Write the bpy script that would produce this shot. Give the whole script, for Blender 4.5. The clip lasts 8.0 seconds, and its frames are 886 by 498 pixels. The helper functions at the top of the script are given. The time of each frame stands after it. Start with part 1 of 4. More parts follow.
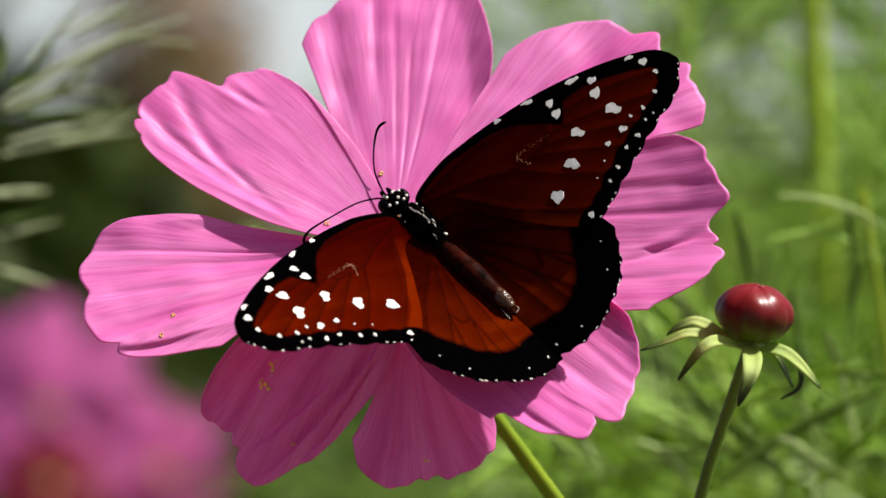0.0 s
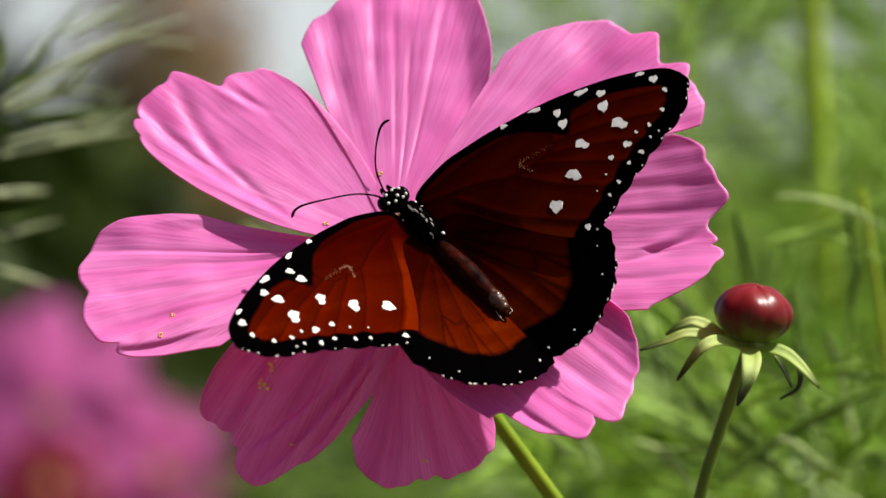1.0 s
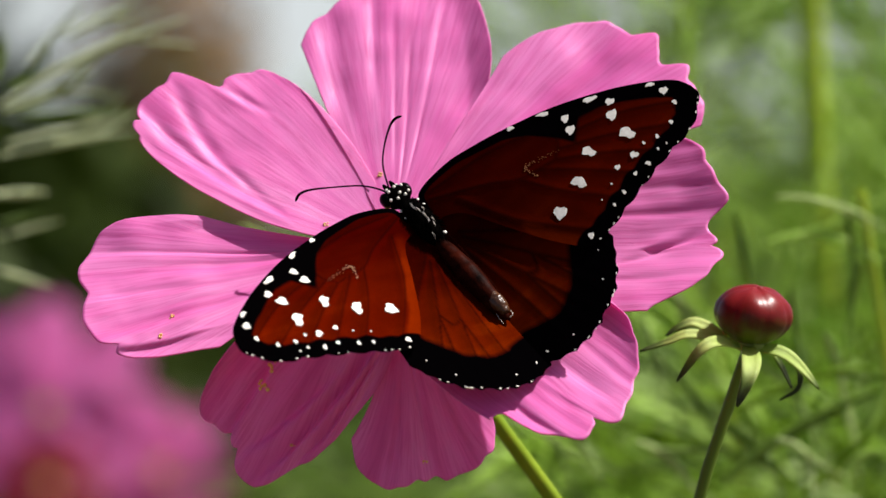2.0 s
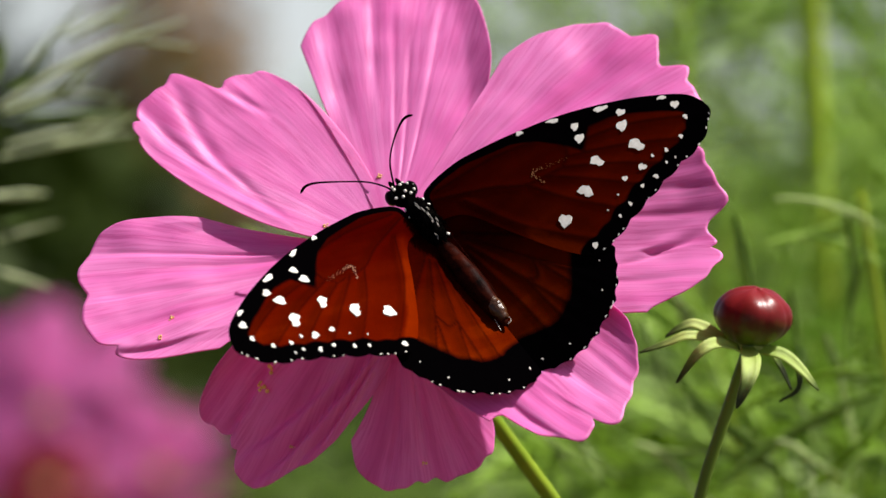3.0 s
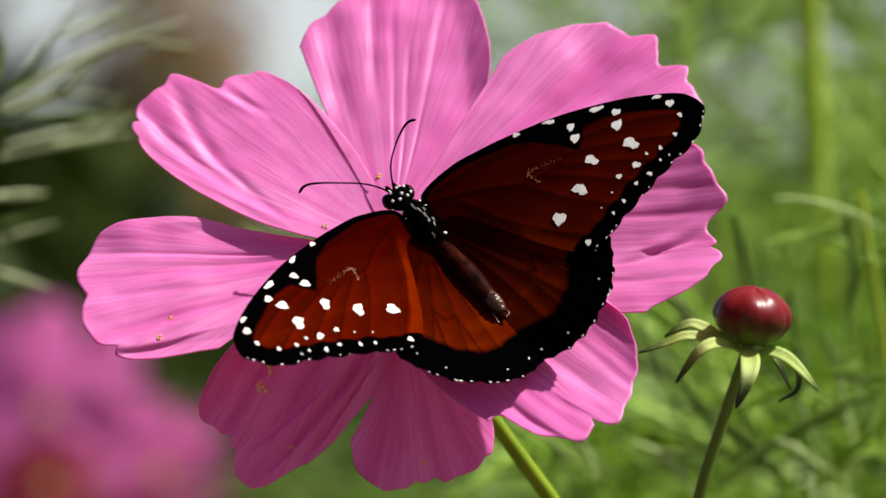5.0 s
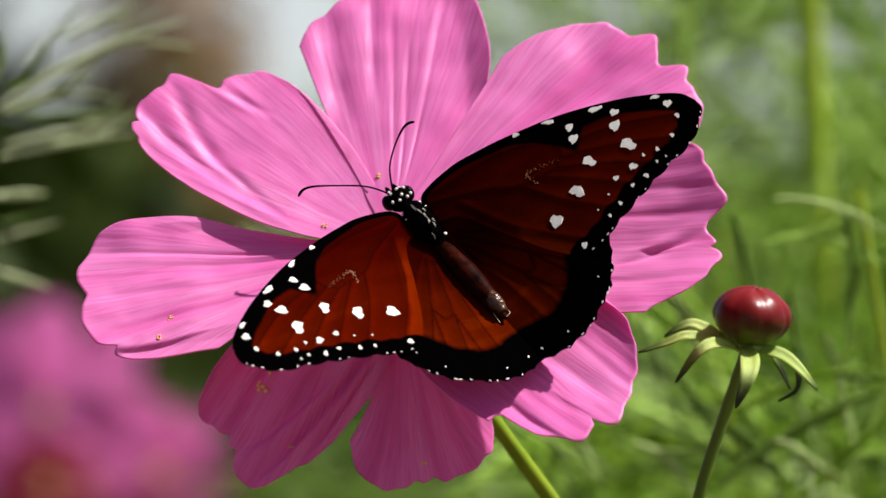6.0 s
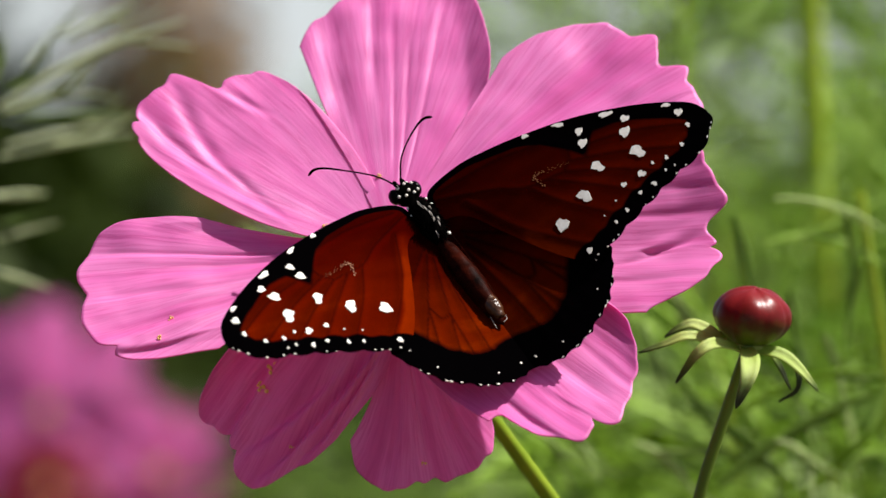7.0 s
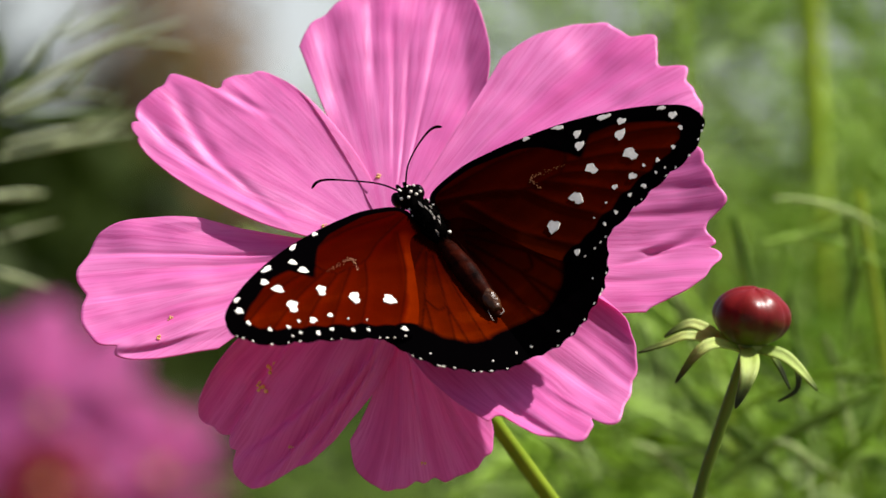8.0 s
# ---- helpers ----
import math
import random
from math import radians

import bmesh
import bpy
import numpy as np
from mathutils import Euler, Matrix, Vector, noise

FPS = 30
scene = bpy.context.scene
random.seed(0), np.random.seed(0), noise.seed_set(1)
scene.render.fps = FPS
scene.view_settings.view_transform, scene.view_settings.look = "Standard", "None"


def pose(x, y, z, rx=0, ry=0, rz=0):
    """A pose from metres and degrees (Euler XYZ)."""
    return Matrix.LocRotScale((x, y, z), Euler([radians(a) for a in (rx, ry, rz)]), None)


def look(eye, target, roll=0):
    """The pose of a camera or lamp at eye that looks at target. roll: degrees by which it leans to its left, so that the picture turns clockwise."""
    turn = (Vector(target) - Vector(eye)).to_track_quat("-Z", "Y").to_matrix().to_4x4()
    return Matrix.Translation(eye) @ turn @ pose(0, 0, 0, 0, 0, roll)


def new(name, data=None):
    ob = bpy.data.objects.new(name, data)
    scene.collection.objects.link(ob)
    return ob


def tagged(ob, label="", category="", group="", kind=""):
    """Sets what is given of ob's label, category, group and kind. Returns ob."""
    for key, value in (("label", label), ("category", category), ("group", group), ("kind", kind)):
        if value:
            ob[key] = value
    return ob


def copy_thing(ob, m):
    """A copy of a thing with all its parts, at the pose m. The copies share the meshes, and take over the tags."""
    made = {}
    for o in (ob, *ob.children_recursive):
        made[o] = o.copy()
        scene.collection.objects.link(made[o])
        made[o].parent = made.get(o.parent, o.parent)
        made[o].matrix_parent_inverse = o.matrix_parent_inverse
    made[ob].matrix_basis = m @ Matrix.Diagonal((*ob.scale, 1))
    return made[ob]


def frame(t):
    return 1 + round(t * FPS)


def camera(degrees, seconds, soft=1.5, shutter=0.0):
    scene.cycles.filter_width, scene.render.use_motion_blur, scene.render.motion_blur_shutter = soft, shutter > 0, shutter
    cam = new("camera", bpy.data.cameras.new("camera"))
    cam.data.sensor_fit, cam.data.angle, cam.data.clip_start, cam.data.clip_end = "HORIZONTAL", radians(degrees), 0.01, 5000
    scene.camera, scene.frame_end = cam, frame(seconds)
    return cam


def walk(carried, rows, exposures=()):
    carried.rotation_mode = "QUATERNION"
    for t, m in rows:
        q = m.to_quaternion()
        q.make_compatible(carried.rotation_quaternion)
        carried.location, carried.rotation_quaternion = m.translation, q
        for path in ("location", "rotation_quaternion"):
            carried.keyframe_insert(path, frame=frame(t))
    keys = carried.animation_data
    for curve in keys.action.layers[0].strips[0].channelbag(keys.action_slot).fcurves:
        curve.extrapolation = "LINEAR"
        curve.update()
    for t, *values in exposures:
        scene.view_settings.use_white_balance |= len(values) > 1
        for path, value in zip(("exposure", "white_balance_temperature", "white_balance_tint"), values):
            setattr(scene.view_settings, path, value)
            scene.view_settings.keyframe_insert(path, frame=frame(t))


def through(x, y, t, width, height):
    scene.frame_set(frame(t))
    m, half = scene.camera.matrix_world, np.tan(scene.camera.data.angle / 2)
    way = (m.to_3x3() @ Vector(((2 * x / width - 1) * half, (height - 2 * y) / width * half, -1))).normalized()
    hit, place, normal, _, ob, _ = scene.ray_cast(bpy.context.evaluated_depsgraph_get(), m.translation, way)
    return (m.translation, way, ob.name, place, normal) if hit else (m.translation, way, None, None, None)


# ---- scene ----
MM = 0.001

# ---- camera: a long lens, held nearly still, with a shallow depth of field ----
cam = camera(9.0, 8.0)
EYE = (0.0, -0.794, 0.775)
cam.data.dof.use_dof = True
cam.data.dof.focus_distance = 0.785
cam.data.dof.aperture_fstop = 22.0
walk(cam, [
    (0, look(EYE, (-0.00032, 0, 0.74968))),
    (0.5, look(EYE, (-0.00036, 0, 0.74964))),
    (1, look(EYE, (-0.00020, 0, 0.74968))),
    (1.5, look(EYE, (-0.00020, 0, 0.74972))),
    (3, look(EYE, (-0.00012, 0, 0.75002))),
    (3.5, look(EYE, (-0.00012, 0, 0.75004))),
    (4, look(EYE, (-0.00008, 0, 0.75004))),
    (4.5, look(EYE, (-0.00005, 0, 0.75004))),
    (6, look(EYE, (0.00002, 0, 0.75000))),
    (6.5, look(EYE, (0.00000, 0, 0.75000))),
    (7, look(EYE, (-0.00002, 0, 0.75004))),
    (7.5, look(EYE, (0.00002, 0, 0.75006))),
    (8, look(EYE, (0.00005, 0, 0.75004)))
], exposures=[(0.0, 0.72, 6750, 12), (8.0, 0.72, 6750, 12)])

# ---- daylight ----
SUN = Vector((0.54, 0.05, 0.84)).normalized()
world = bpy.data.worlds.new("sky")
scene.world = world
world.use_nodes = True
sky = world.node_tree.nodes.new("ShaderNodeTexSky")
sky.sky_type, sky.sun_disc = "NISHITA", False
sky.altitude = 1500.0
sky.air_density, sky.dust_density, sky.ozone_density = 0.8, 5.0, 0.5
sky.sun_elevation = math.asin(SUN.z)
sky.sun_rotation = math.atan2(SUN.x, SUN.y)
back = world.node_tree.nodes["Background"]
world.node_tree.links.new(sky.outputs[0], back.inputs[0])
back.inputs[1].default_value = 0.076
sun_data = bpy.data.lights.new("sun", "SUN")
sun_data.energy, sun_data.angle, sun_data.color = 5.0, radians(0.53), (1.0, 0.98, 0.95)
sun = new("sun", sun_data)
sun.matrix_world = look(SUN * 20, (0, 0, 0))


# ---- materials ----
class Shader:
    """A node material with a principled surface and short ways to wire it."""

    def __init__(self, name, rough=0.5, spec=0.5):
        self.mat = bpy.data.materials.new(name)
        self.mat.use_nodes = True
        self.tree = self.mat.node_tree
        self.bsdf = self.tree.nodes["Principled BSDF"]
        self.bsdf.inputs["Roughness"].default_value = rough
        self.bsdf.inputs["Specular IOR Level"].default_value = spec
        self.out = self.tree.nodes["Material Output"]

    def node(self, kind, **values):
        n = self.tree.nodes.new(kind)
        for key, value in values.items():
            n.inputs[key.replace("_", " ")].default_value = value
        return n

    def link(self, a, b):
        self.tree.links.new(a, b)

    def coords(self, scale, source="Object"):
        tc = self.tree.nodes.new("ShaderNodeTexCoord")
        mp = self.node("ShaderNodeMapping", Scale=scale)
        self.link(tc.outputs[source], mp.inputs[0])
        return mp.outputs[0]

    def noise(self, scale, where, detail=3.0, rough=0.55):
        n = self.node("ShaderNodeTexNoise", Scale=scale, Detail=detail, Roughness=rough)
        self.link(where, n.inputs["Vector"])
        return n.outputs["Fac"]

    def ramp(self, fac, stops):
        n = self.tree.nodes.new("ShaderNodeValToRGB")
        while len(n.color_ramp.elements) < len(stops):
            n.color_ramp.elements.new(0.5)
        for e, (p, c) in zip(n.color_ramp.elements, stops):
            e.position, e.color = p, (*c, 1)
        self.link(fac, n.inputs[0])
        return n.outputs[0]

    def mix(self, fac, a, b, mode="MIX"):
        n = self.tree.nodes.new("ShaderNodeMix")
        n.data_type, n.blend_type = "RGBA", mode
        for value, socket in ((fac, n.inputs[0]), (a, n.inputs[6]), (b, n.inputs[7])):
            if isinstance(value, (int, float)):
                socket.default_value = value
            elif isinstance(value, tuple):
                socket.default_value = (*value, 1)
            else:
                self.link(value, socket)
        return n.outputs[2]

    def math(self, op, a, b=0.0):
        n = self.tree.nodes.new("ShaderNodeMath")
        n.operation = op
        for value, socket in ((a, n.inputs[0]), (b, n.inputs[1])):
            if isinstance(value, (int, float)):
                socket.default_value = value
            else:
                self.link(value, socket)
        return n.outputs[0]

    def attr(self, name):
        n = self.tree.nodes.new("ShaderNodeAttribute")
        n.attribute_name = name
        return n.outputs["Fac"]

    def colour(self, c):
        if isinstance(c, tuple):
            self.bsdf.inputs["Base Color"].default_value = (*c, 1)
        else:
            self.link(c, self.bsdf.inputs["Base Color"])

    def bump(self, height, strength, distance):
        n = self.node("ShaderNodeBump", Strength=strength, Distance=distance)
        self.link(height, n.inputs["Height"])
        self.link(n.outputs[0], self.bsdf.inputs["Normal"])
        return n.outputs[0]

    def translucent(self, c, share, normal=None):
        t = self.tree.nodes.new("ShaderNodeBsdfTranslucent")
        if isinstance(c, tuple):
            t.inputs[0].default_value = (*c, 1)
        else:
            self.link(c, t.inputs[0])
        if normal is not None:
            self.link(normal, t.inputs["Normal"])
        m = self.node("ShaderNodeMixShader")
        m.inputs[0].default_value = share
        self.link(self.bsdf.outputs[0], m.inputs[1])
        self.link(t.outputs[0], m.inputs[2])
        self.link(m.outputs[0], self.out.inputs["Surface"])


def petal_material(name, light, mid, deep, through):
    s = Shader(name, 0.42, 0.32)
    where = s.coords((1, 1, 1), "UV")
    bend = s.tree.nodes.new("ShaderNodeTexNoise")
    bend.inputs["Scale"].default_value = 3.5
    s.link(where, bend.inputs["Vector"])
    shift = s.tree.nodes.new("ShaderNodeVectorMath")
    shift.operation = "MULTIPLY_ADD"
    s.link(bend.outputs["Color"], shift.inputs[0])
    shift.inputs[1].default_value = (0.10, 0.0, 0.0)
    s.link(where, shift.inputs[2])

    def along(a, b, detail, rough):
        m = s.node("ShaderNodeMapping", Scale=(a, b, 1))
        s.link(shift.outputs[0], m.inputs[0])
        return s.noise(1.0, m.outputs[0], detail, rough)

    streak = along(2.6, 0.7, 3, 0.5)
    fine = along(48, 3.4, 4, 0.65)
    thread = s.math("SUBTRACT", 1.0, s.math("MULTIPLY", s.math("ABSOLUTE", s.math("SUBTRACT", along(17, 1.3, 3, 0.6), 0.5)), 20.0))
    thread = s.math("MULTIPLY", s.math("MAXIMUM", thread, 0.0), s.math("MULTIPLY", along(5, 5, 2, 0.5), 0.75))
    blotch = s.noise(90.0, s.coords((1, 1, 1)), 3)
    c = s.ramp(streak, [(0.2, deep), (0.42, mid), (0.78, light)])
    c = s.mix(s.ramp(fine, [(0.5, (0, 0, 0)), (0.68, (0.40, 0.40, 0.40))]), c, deep)
    c = s.mix(s.math("MULTIPLY", blotch, 0.3), c, light)
    c = s.mix(thread, c, deep)
    s.colour(c)
    n = s.bump(s.math("SUBTRACT", s.math("ADD", s.math("MULTIPLY", streak, 0.6), s.math("MULTIPLY", fine, 0.35)), s.math("MULTIPLY", thread, 0.5)), 0.14, 0.0004)
    s.translucent(s.mix(0.75, c, through), 0.46, n)
    return s.mat


def wing_material(name, dark, bright, vein_strength):
    s = Shader(name, 0.5, 0.0)
    s.bsdf.inputs["Metallic"].default_value = 0.12
    s.bsdf.inputs["Specular Tint"].default_value = (0.12, 0.03, 0.01, 1)
    where = s.coords((1, 1, 1))
    grain = s.noise(900.0, where, 2)
    cloud = s.noise(140.0, where, 3)
    ray = s.noise(230.0, s.coords((1.0, 0.22, 1.0)), 3)
    field = s.math("ADD", s.attr("field"), s.math("ADD", s.math("MULTIPLY", s.math("SUBTRACT", cloud, 0.5), 0.35), s.math("MULTIPLY", s.math("SUBTRACT", ray, 0.5), 0.7)))
    c = s.ramp(field, [(0.0, dark), (0.75, bright), (1.0, tuple(v * k for v, k in zip(bright, (1.9, 2.6, 1.5))))])
    c = s.mix(s.math("MULTIPLY", grain, 0.35), c, tuple(v * 0.45 for v in bright))
    vein = s.math("MULTIPLY", s.attr("vein"), vein_strength)
    c = s.mix(vein, c, (0.002, 0.0008, 0.0008))
    edge = s.math("ADD", s.attr("border"), s.math("MULTIPLY", s.math("SUBTRACT", cloud, 0.5), 0.28))
    black = s.node("ShaderNodeMapRange")
    for key, value in (("From Min", 0.92), ("From Max", 1.06), ("To Min", 1.0), ("To Max", 0.0)):
        black.inputs[key].default_value = value
    s.link(edge, black.inputs["Value"])
    c = s.mix(black.outputs[0], c, (0.0008, 0.0006, 0.0008))
    s.colour(c)
    n = s.bump(grain, 0.3, 0.0001)
    s.translucent(c, 0.22, n)
    return s.mat


def plain(name, a, b, rough, scale=300.0, spec=0.4, bump=0.2, depth=0.0002, glow_through=0.0, stretch=(1, 1, 1), ior=1.5):
    s = Shader(name, rough, spec)
    s.bsdf.inputs["IOR"].default_value = ior
    n = s.noise(scale, s.coords(stretch), 4)
    c = s.ramp(n, [(0.3, a), (0.7, b)])
    s.colour(c)
    normal = s.bump(n, bump, depth)
    if glow_through:
        s.translucent(c, glow_through, normal)
    return s.mat


def leaf_material(name, a, b, share, light=None):
    """Leaves that differ one by one, in clumps and from plant to plant."""
    s = Shader(name, 0.55, 0.15)
    info = s.tree.nodes.new("ShaderNodeNewGeometry")
    plant = s.tree.nodes.new("ShaderNodeObjectInfo")
    n = s.noise(14.0, s.coords((1, 1, 1)), 2)
    f = s.math("ADD", s.math("MULTIPLY", info.outputs["Random Per Island"], 0.6), s.math("MULTIPLY", s.math("SUBTRACT", n, 0.5), 0.9))
    f = s.math("ADD", f, s.math("ADD", s.math("MULTIPLY", plant.outputs["Random"], 0.35), 0.06))
    c = s.ramp(f, [(0.15, a), (0.62, b), (0.95, light or b)])
    s.colour(c)
    s.translucent(c, share)
    return s.mat


PINK = petal_material("petal pink", (0.94, 0.39, 0.76), (0.82, 0.18, 0.55), (0.58, 0.06, 0.28), (0.97, 0.07, 0.48))
CRIMSON = petal_material("petal crimson", (0.42, 0.03, 0.07), (0.34, 0.02, 0.05), (0.22, 0.01, 0.03), (0.5, 0.02, 0.04))
FORE = wing_material("forewing scales", (0.020, 0.0004, 0.0002), (0.064, 0.0037, 0.0003), 0.5)
HIND = wing_material("hindwing scales", (0.012, 0.0004, 0.0002), (0.069, 0.0054, 0.0004), 0.65)
WHITE = plain("white scales", (0.70, 0.64, 0.55), (0.84, 0.80, 0.72), 0.6, 1500.0)
BLACK = plain("black cuticle", (0.0006, 0.0005, 0.0005), (0.0022, 0.0018, 0.0016), 0.85, 900.0, 0.1, 0.5, 0.0002, ior=1.05)
GLOSS = plain("glossy black eye", (0.0006, 0.0006, 0.0006), (0.002, 0.0018, 0.0018), 0.25, 900.0, 0.15, 0.1, 0.0001, ior=1.2)
BRISTLE = plain("pale glossy bristle", (0.45, 0.36, 0.30), (0.75, 0.68, 0.62), 0.3, 900.0, 0.5)
ABDOMEN = plain("brown abdomen", (0.002, 0.0004, 0.0002), (0.032, 0.004, 0.0014), 0.5, 420.0, 0.2, 0.6, 0.0004, ior=1.12)
TAN = plain("tan scales", (0.20, 0.06, 0.02), (0.42, 0.17, 0.06), 0.6, 1500.0)
TIP_GLINT = plain("glinting abdomen tip", (0.010, 0.003, 0.001), (0.085, 0.032, 0.012), 0.3, 700.0, 0.3, 0.7, 0.0004)
POLLEN = plain("yellow pollen", (0.72, 0.38, 0.06), (0.90, 0.68, 0.26), 0.7, 1500.0)
STEM = plain("green stem", (0.12, 0.20, 0.008), (0.21, 0.29, 0.016), 0.5, 60.0, 0.12, 0.2, 0.0002, 0.0, (3, 3, 0.3))
# Greener than STEM, and darkened for the shade below the bud.
BUD_STEM = plain("shaded green stem", (0.055, 0.105, 0.008), (0.12, 0.19, 0.016), 0.5, 60.0, 0.2, 0.2, 0.0002, 0.0, (3, 3, 0.3))
BRACT = plain("pale green bract", (0.28, 0.38, 0.06), (0.52, 0.62, 0.20), 0.45, 500.0, 0.4, 0.3, 0.0002, 0.4)
THREAD = leaf_material("thread leaf", (0.04, 0.085, 0.006), (0.27, 0.47, 0.03), 0.42, (0.62, 0.82, 0.26))
MEDIUM = leaf_material("soft green thread leaf", (0.12, 0.20, 0.05), (0.35, 0.50, 0.14), 0.35, (0.58, 0.70, 0.32))
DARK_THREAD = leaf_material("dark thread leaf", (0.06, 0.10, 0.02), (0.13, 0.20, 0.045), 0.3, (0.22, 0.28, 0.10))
SHRUB = leaf_material("shrub leaf", (0.03, 0.065, 0.010), (0.12, 0.20, 0.035), 0.3)
# Foliage in deep shade: the shade is put into this darker leaf colour.
SHADED_SHRUB = leaf_material("shaded shrub leaf", (0.010, 0.020, 0.0012), (0.034, 0.056, 0.004), 0.12)
# Lighter than STEM: the lime brightness of sunlit stems is in the colour.
PLANT_STEM = plain("sunlit green stem", (0.32, 0.45, 0.025), (0.46, 0.59, 0.05), 0.5, 60.0, 0.4, 0.2, 0.0002, 0.2, (3, 3, 0.3))
# Sun gloss on the leaflets is put into this pale colour.
PALE = leaf_material("pale thread leaf", (0.42, 0.48, 0.24), (0.62, 0.68, 0.40), 0.3, (0.78, 0.82, 0.58))
FRESH = leaf_material("fresh pale thread leaf", (0.26, 0.36, 0.10), (0.44, 0.56, 0.20), 0.35, (0.58, 0.70, 0.32))
# Darker copy of the thread leaf, with shade put into its colour.
SHADED = leaf_material("shaded thread leaf", (0.05, 0.10, 0.012), (0.10, 0.18, 0.02), 0.3, (0.16, 0.26, 0.04))
SOIL = plain("garden soil", (0.06, 0.047, 0.028), (0.145, 0.11, 0.065), 0.9, 6.0, 0.2, 0.8, 0.02)


# ---- shape helpers ----
def part(name, data, material, parent=None, label="", smooth=True):
    """Link a bmesh or a mesh as one object under a thing or a part."""
    if isinstance(data, bmesh.types.BMesh):
        me = bpy.data.meshes.new(name)
        data.to_mesh(me)
        data.free()
    else:
        me = data
    for p in me.polygons:
        p.use_smooth = smooth
    if material is not None and not me.materials:
        me.materials.append(material)
    ob = new(name, me)
    if parent is not None:
        ob.parent = parent
    if label:
        tagged(ob, label)
    return ob


def grid_mesh(name, points, uv=None, values=None):
    """A mesh from a grid of points, with uv and float attributes of the same grid."""
    points = np.asarray(points, float)
    rows, cols = points.shape[:2]
    i = np.arange(rows * cols).reshape(rows, cols)
    faces = np.stack([i[:-1, :-1], i[:-1, 1:], i[1:, 1:], i[1:, :-1]], -1).reshape(-1, 4)
    me = bpy.data.meshes.new(name)
    me.from_pydata(points.reshape(-1, 3).tolist(), [], faces.tolist())
    if uv is not None:
        layer = me.uv_layers.new(name="UVMap")
        layer.data.foreach_set("uv", np.asarray(uv, float).reshape(-1, 2)[faces.ravel()].ravel())
    for key, v in (values or {}).items():
        a = me.attributes.new(key, "FLOAT", "POINT")
        a.data.foreach_set("value", np.asarray(v, float).ravel())
    me.update()
    return me


def spline(points, n):
    """n points along a smooth curve through the given ones, evenly spaced."""
    p = np.asarray(points, float)
    q = np.vstack([2 * p[0] - p[1], p, 2 * p[-1] - p[-2]])
    out = []
    for k in range(1, len(q) - 2):
        t = np.linspace(0, 1, 24, endpoint=False)[:, None]
        a, b, c, d = q[k - 1], q[k], q[k + 1], q[k + 2]
        out.append(0.5 * (2 * b + (c - a) * t + (2 * a - 5 * b + 4 * c - d) * t**2 + (3 * b - a - 3 * c + d) * t**3))
    out = np.vstack(out + [p[-1:]])
    s = np.r_[0, np.cumsum(np.linalg.norm(np.diff(out, axis=0), axis=1))]
    w = np.linspace(0, s[-1], n)
    return np.stack([np.interp(w, s, out[:, k]) for k in range(p.shape[1])], 1)


def tubes(name, lines, sides=4):
    """One mesh of round tapered tubes: each line is (points, radii)."""
    verts, faces, base = [], [], 0
    ring = np.linspace(0, 2 * np.pi, sides, endpoint=False)
    for pts, rad in lines:
        pts = np.asarray(pts, float)
        n = len(pts)
        rad = np.broadcast_to(np.asarray(rad, float), (n,))
        d = np.gradient(pts, axis=0)
        d /= np.linalg.norm(d, axis=1, keepdims=True) + 1e-12
        ref = np.array([0.31, 0.87, 0.38]) if abs(d[0] @ np.array([0.31, 0.87, 0.38])) < 0.9 else np.array([0.9, -0.3, 0.3])
        a = np.cross(d, ref)
        a /= np.linalg.norm(a, axis=1, keepdims=True) + 1e-12
        b = np.cross(d, a)
        v = pts[:, None] + rad[:, None, None] * (np.cos(ring)[None, :, None] * a[:, None] + np.sin(ring)[None, :, None] * b[:, None])
        verts.append(v.reshape(-1, 3))
        i = base + np.arange(n * sides).reshape(n, sides)
        j = np.roll(i, -1, 1)
        faces.append(np.stack([i[:-1], j[:-1], j[1:], i[1:]], -1).reshape(-1, 4))
        base += n * sides
    me = bpy.data.meshes.new(name)
    me.from_pydata(np.vstack(verts).tolist(), [], np.vstack(faces).tolist())
    me.update()
    return me


def blob(rx, ry, rz, at=(0, 0, 0), rows=16, cols=24, shape=None):
    """A closed rounded body; shape(direction) scales each vertex."""
    bm = bmesh.new()
    bmesh.ops.create_uvsphere(bm, u_segments=cols, v_segments=rows, radius=1.0)
    for v in bm.verts:
        k = shape(v.co.normalized()) if shape else 1.0
        v.co = Vector((v.co.x * rx * k + at[0], v.co.y * ry * k + at[1], v.co.z * rz * k + at[2]))
    return bm


def empty_thing(name, m, label, category, group="", kind=""):
    ob = new(name)
    ob.empty_display_size = 0.01
    ob.matrix_world = m
    return tagged(ob, label, category, group, kind)


# ---- ground and the far planting ----
def ground():
    n = 61
    x = np.sign(np.linspace(-1, 1, n)) * np.abs(np.linspace(-1, 1, n)) ** 4 * 1500
    gx, gy = np.meshgrid(x, x)
    gz = np.array([[noise.noise(Vector((a * 0.7, b * 0.7, 0))) * 0.02 for a in x] for b in x]) - 0.0145 * np.maximum(gy - 2.0, 0)
    part("ground", grid_mesh("ground", np.stack([gx, gy, gz], -1)), SOIL)
    tagged(bpy.data.objects["ground"], "dark brown crumbly garden soil", "ground", kind="structure")


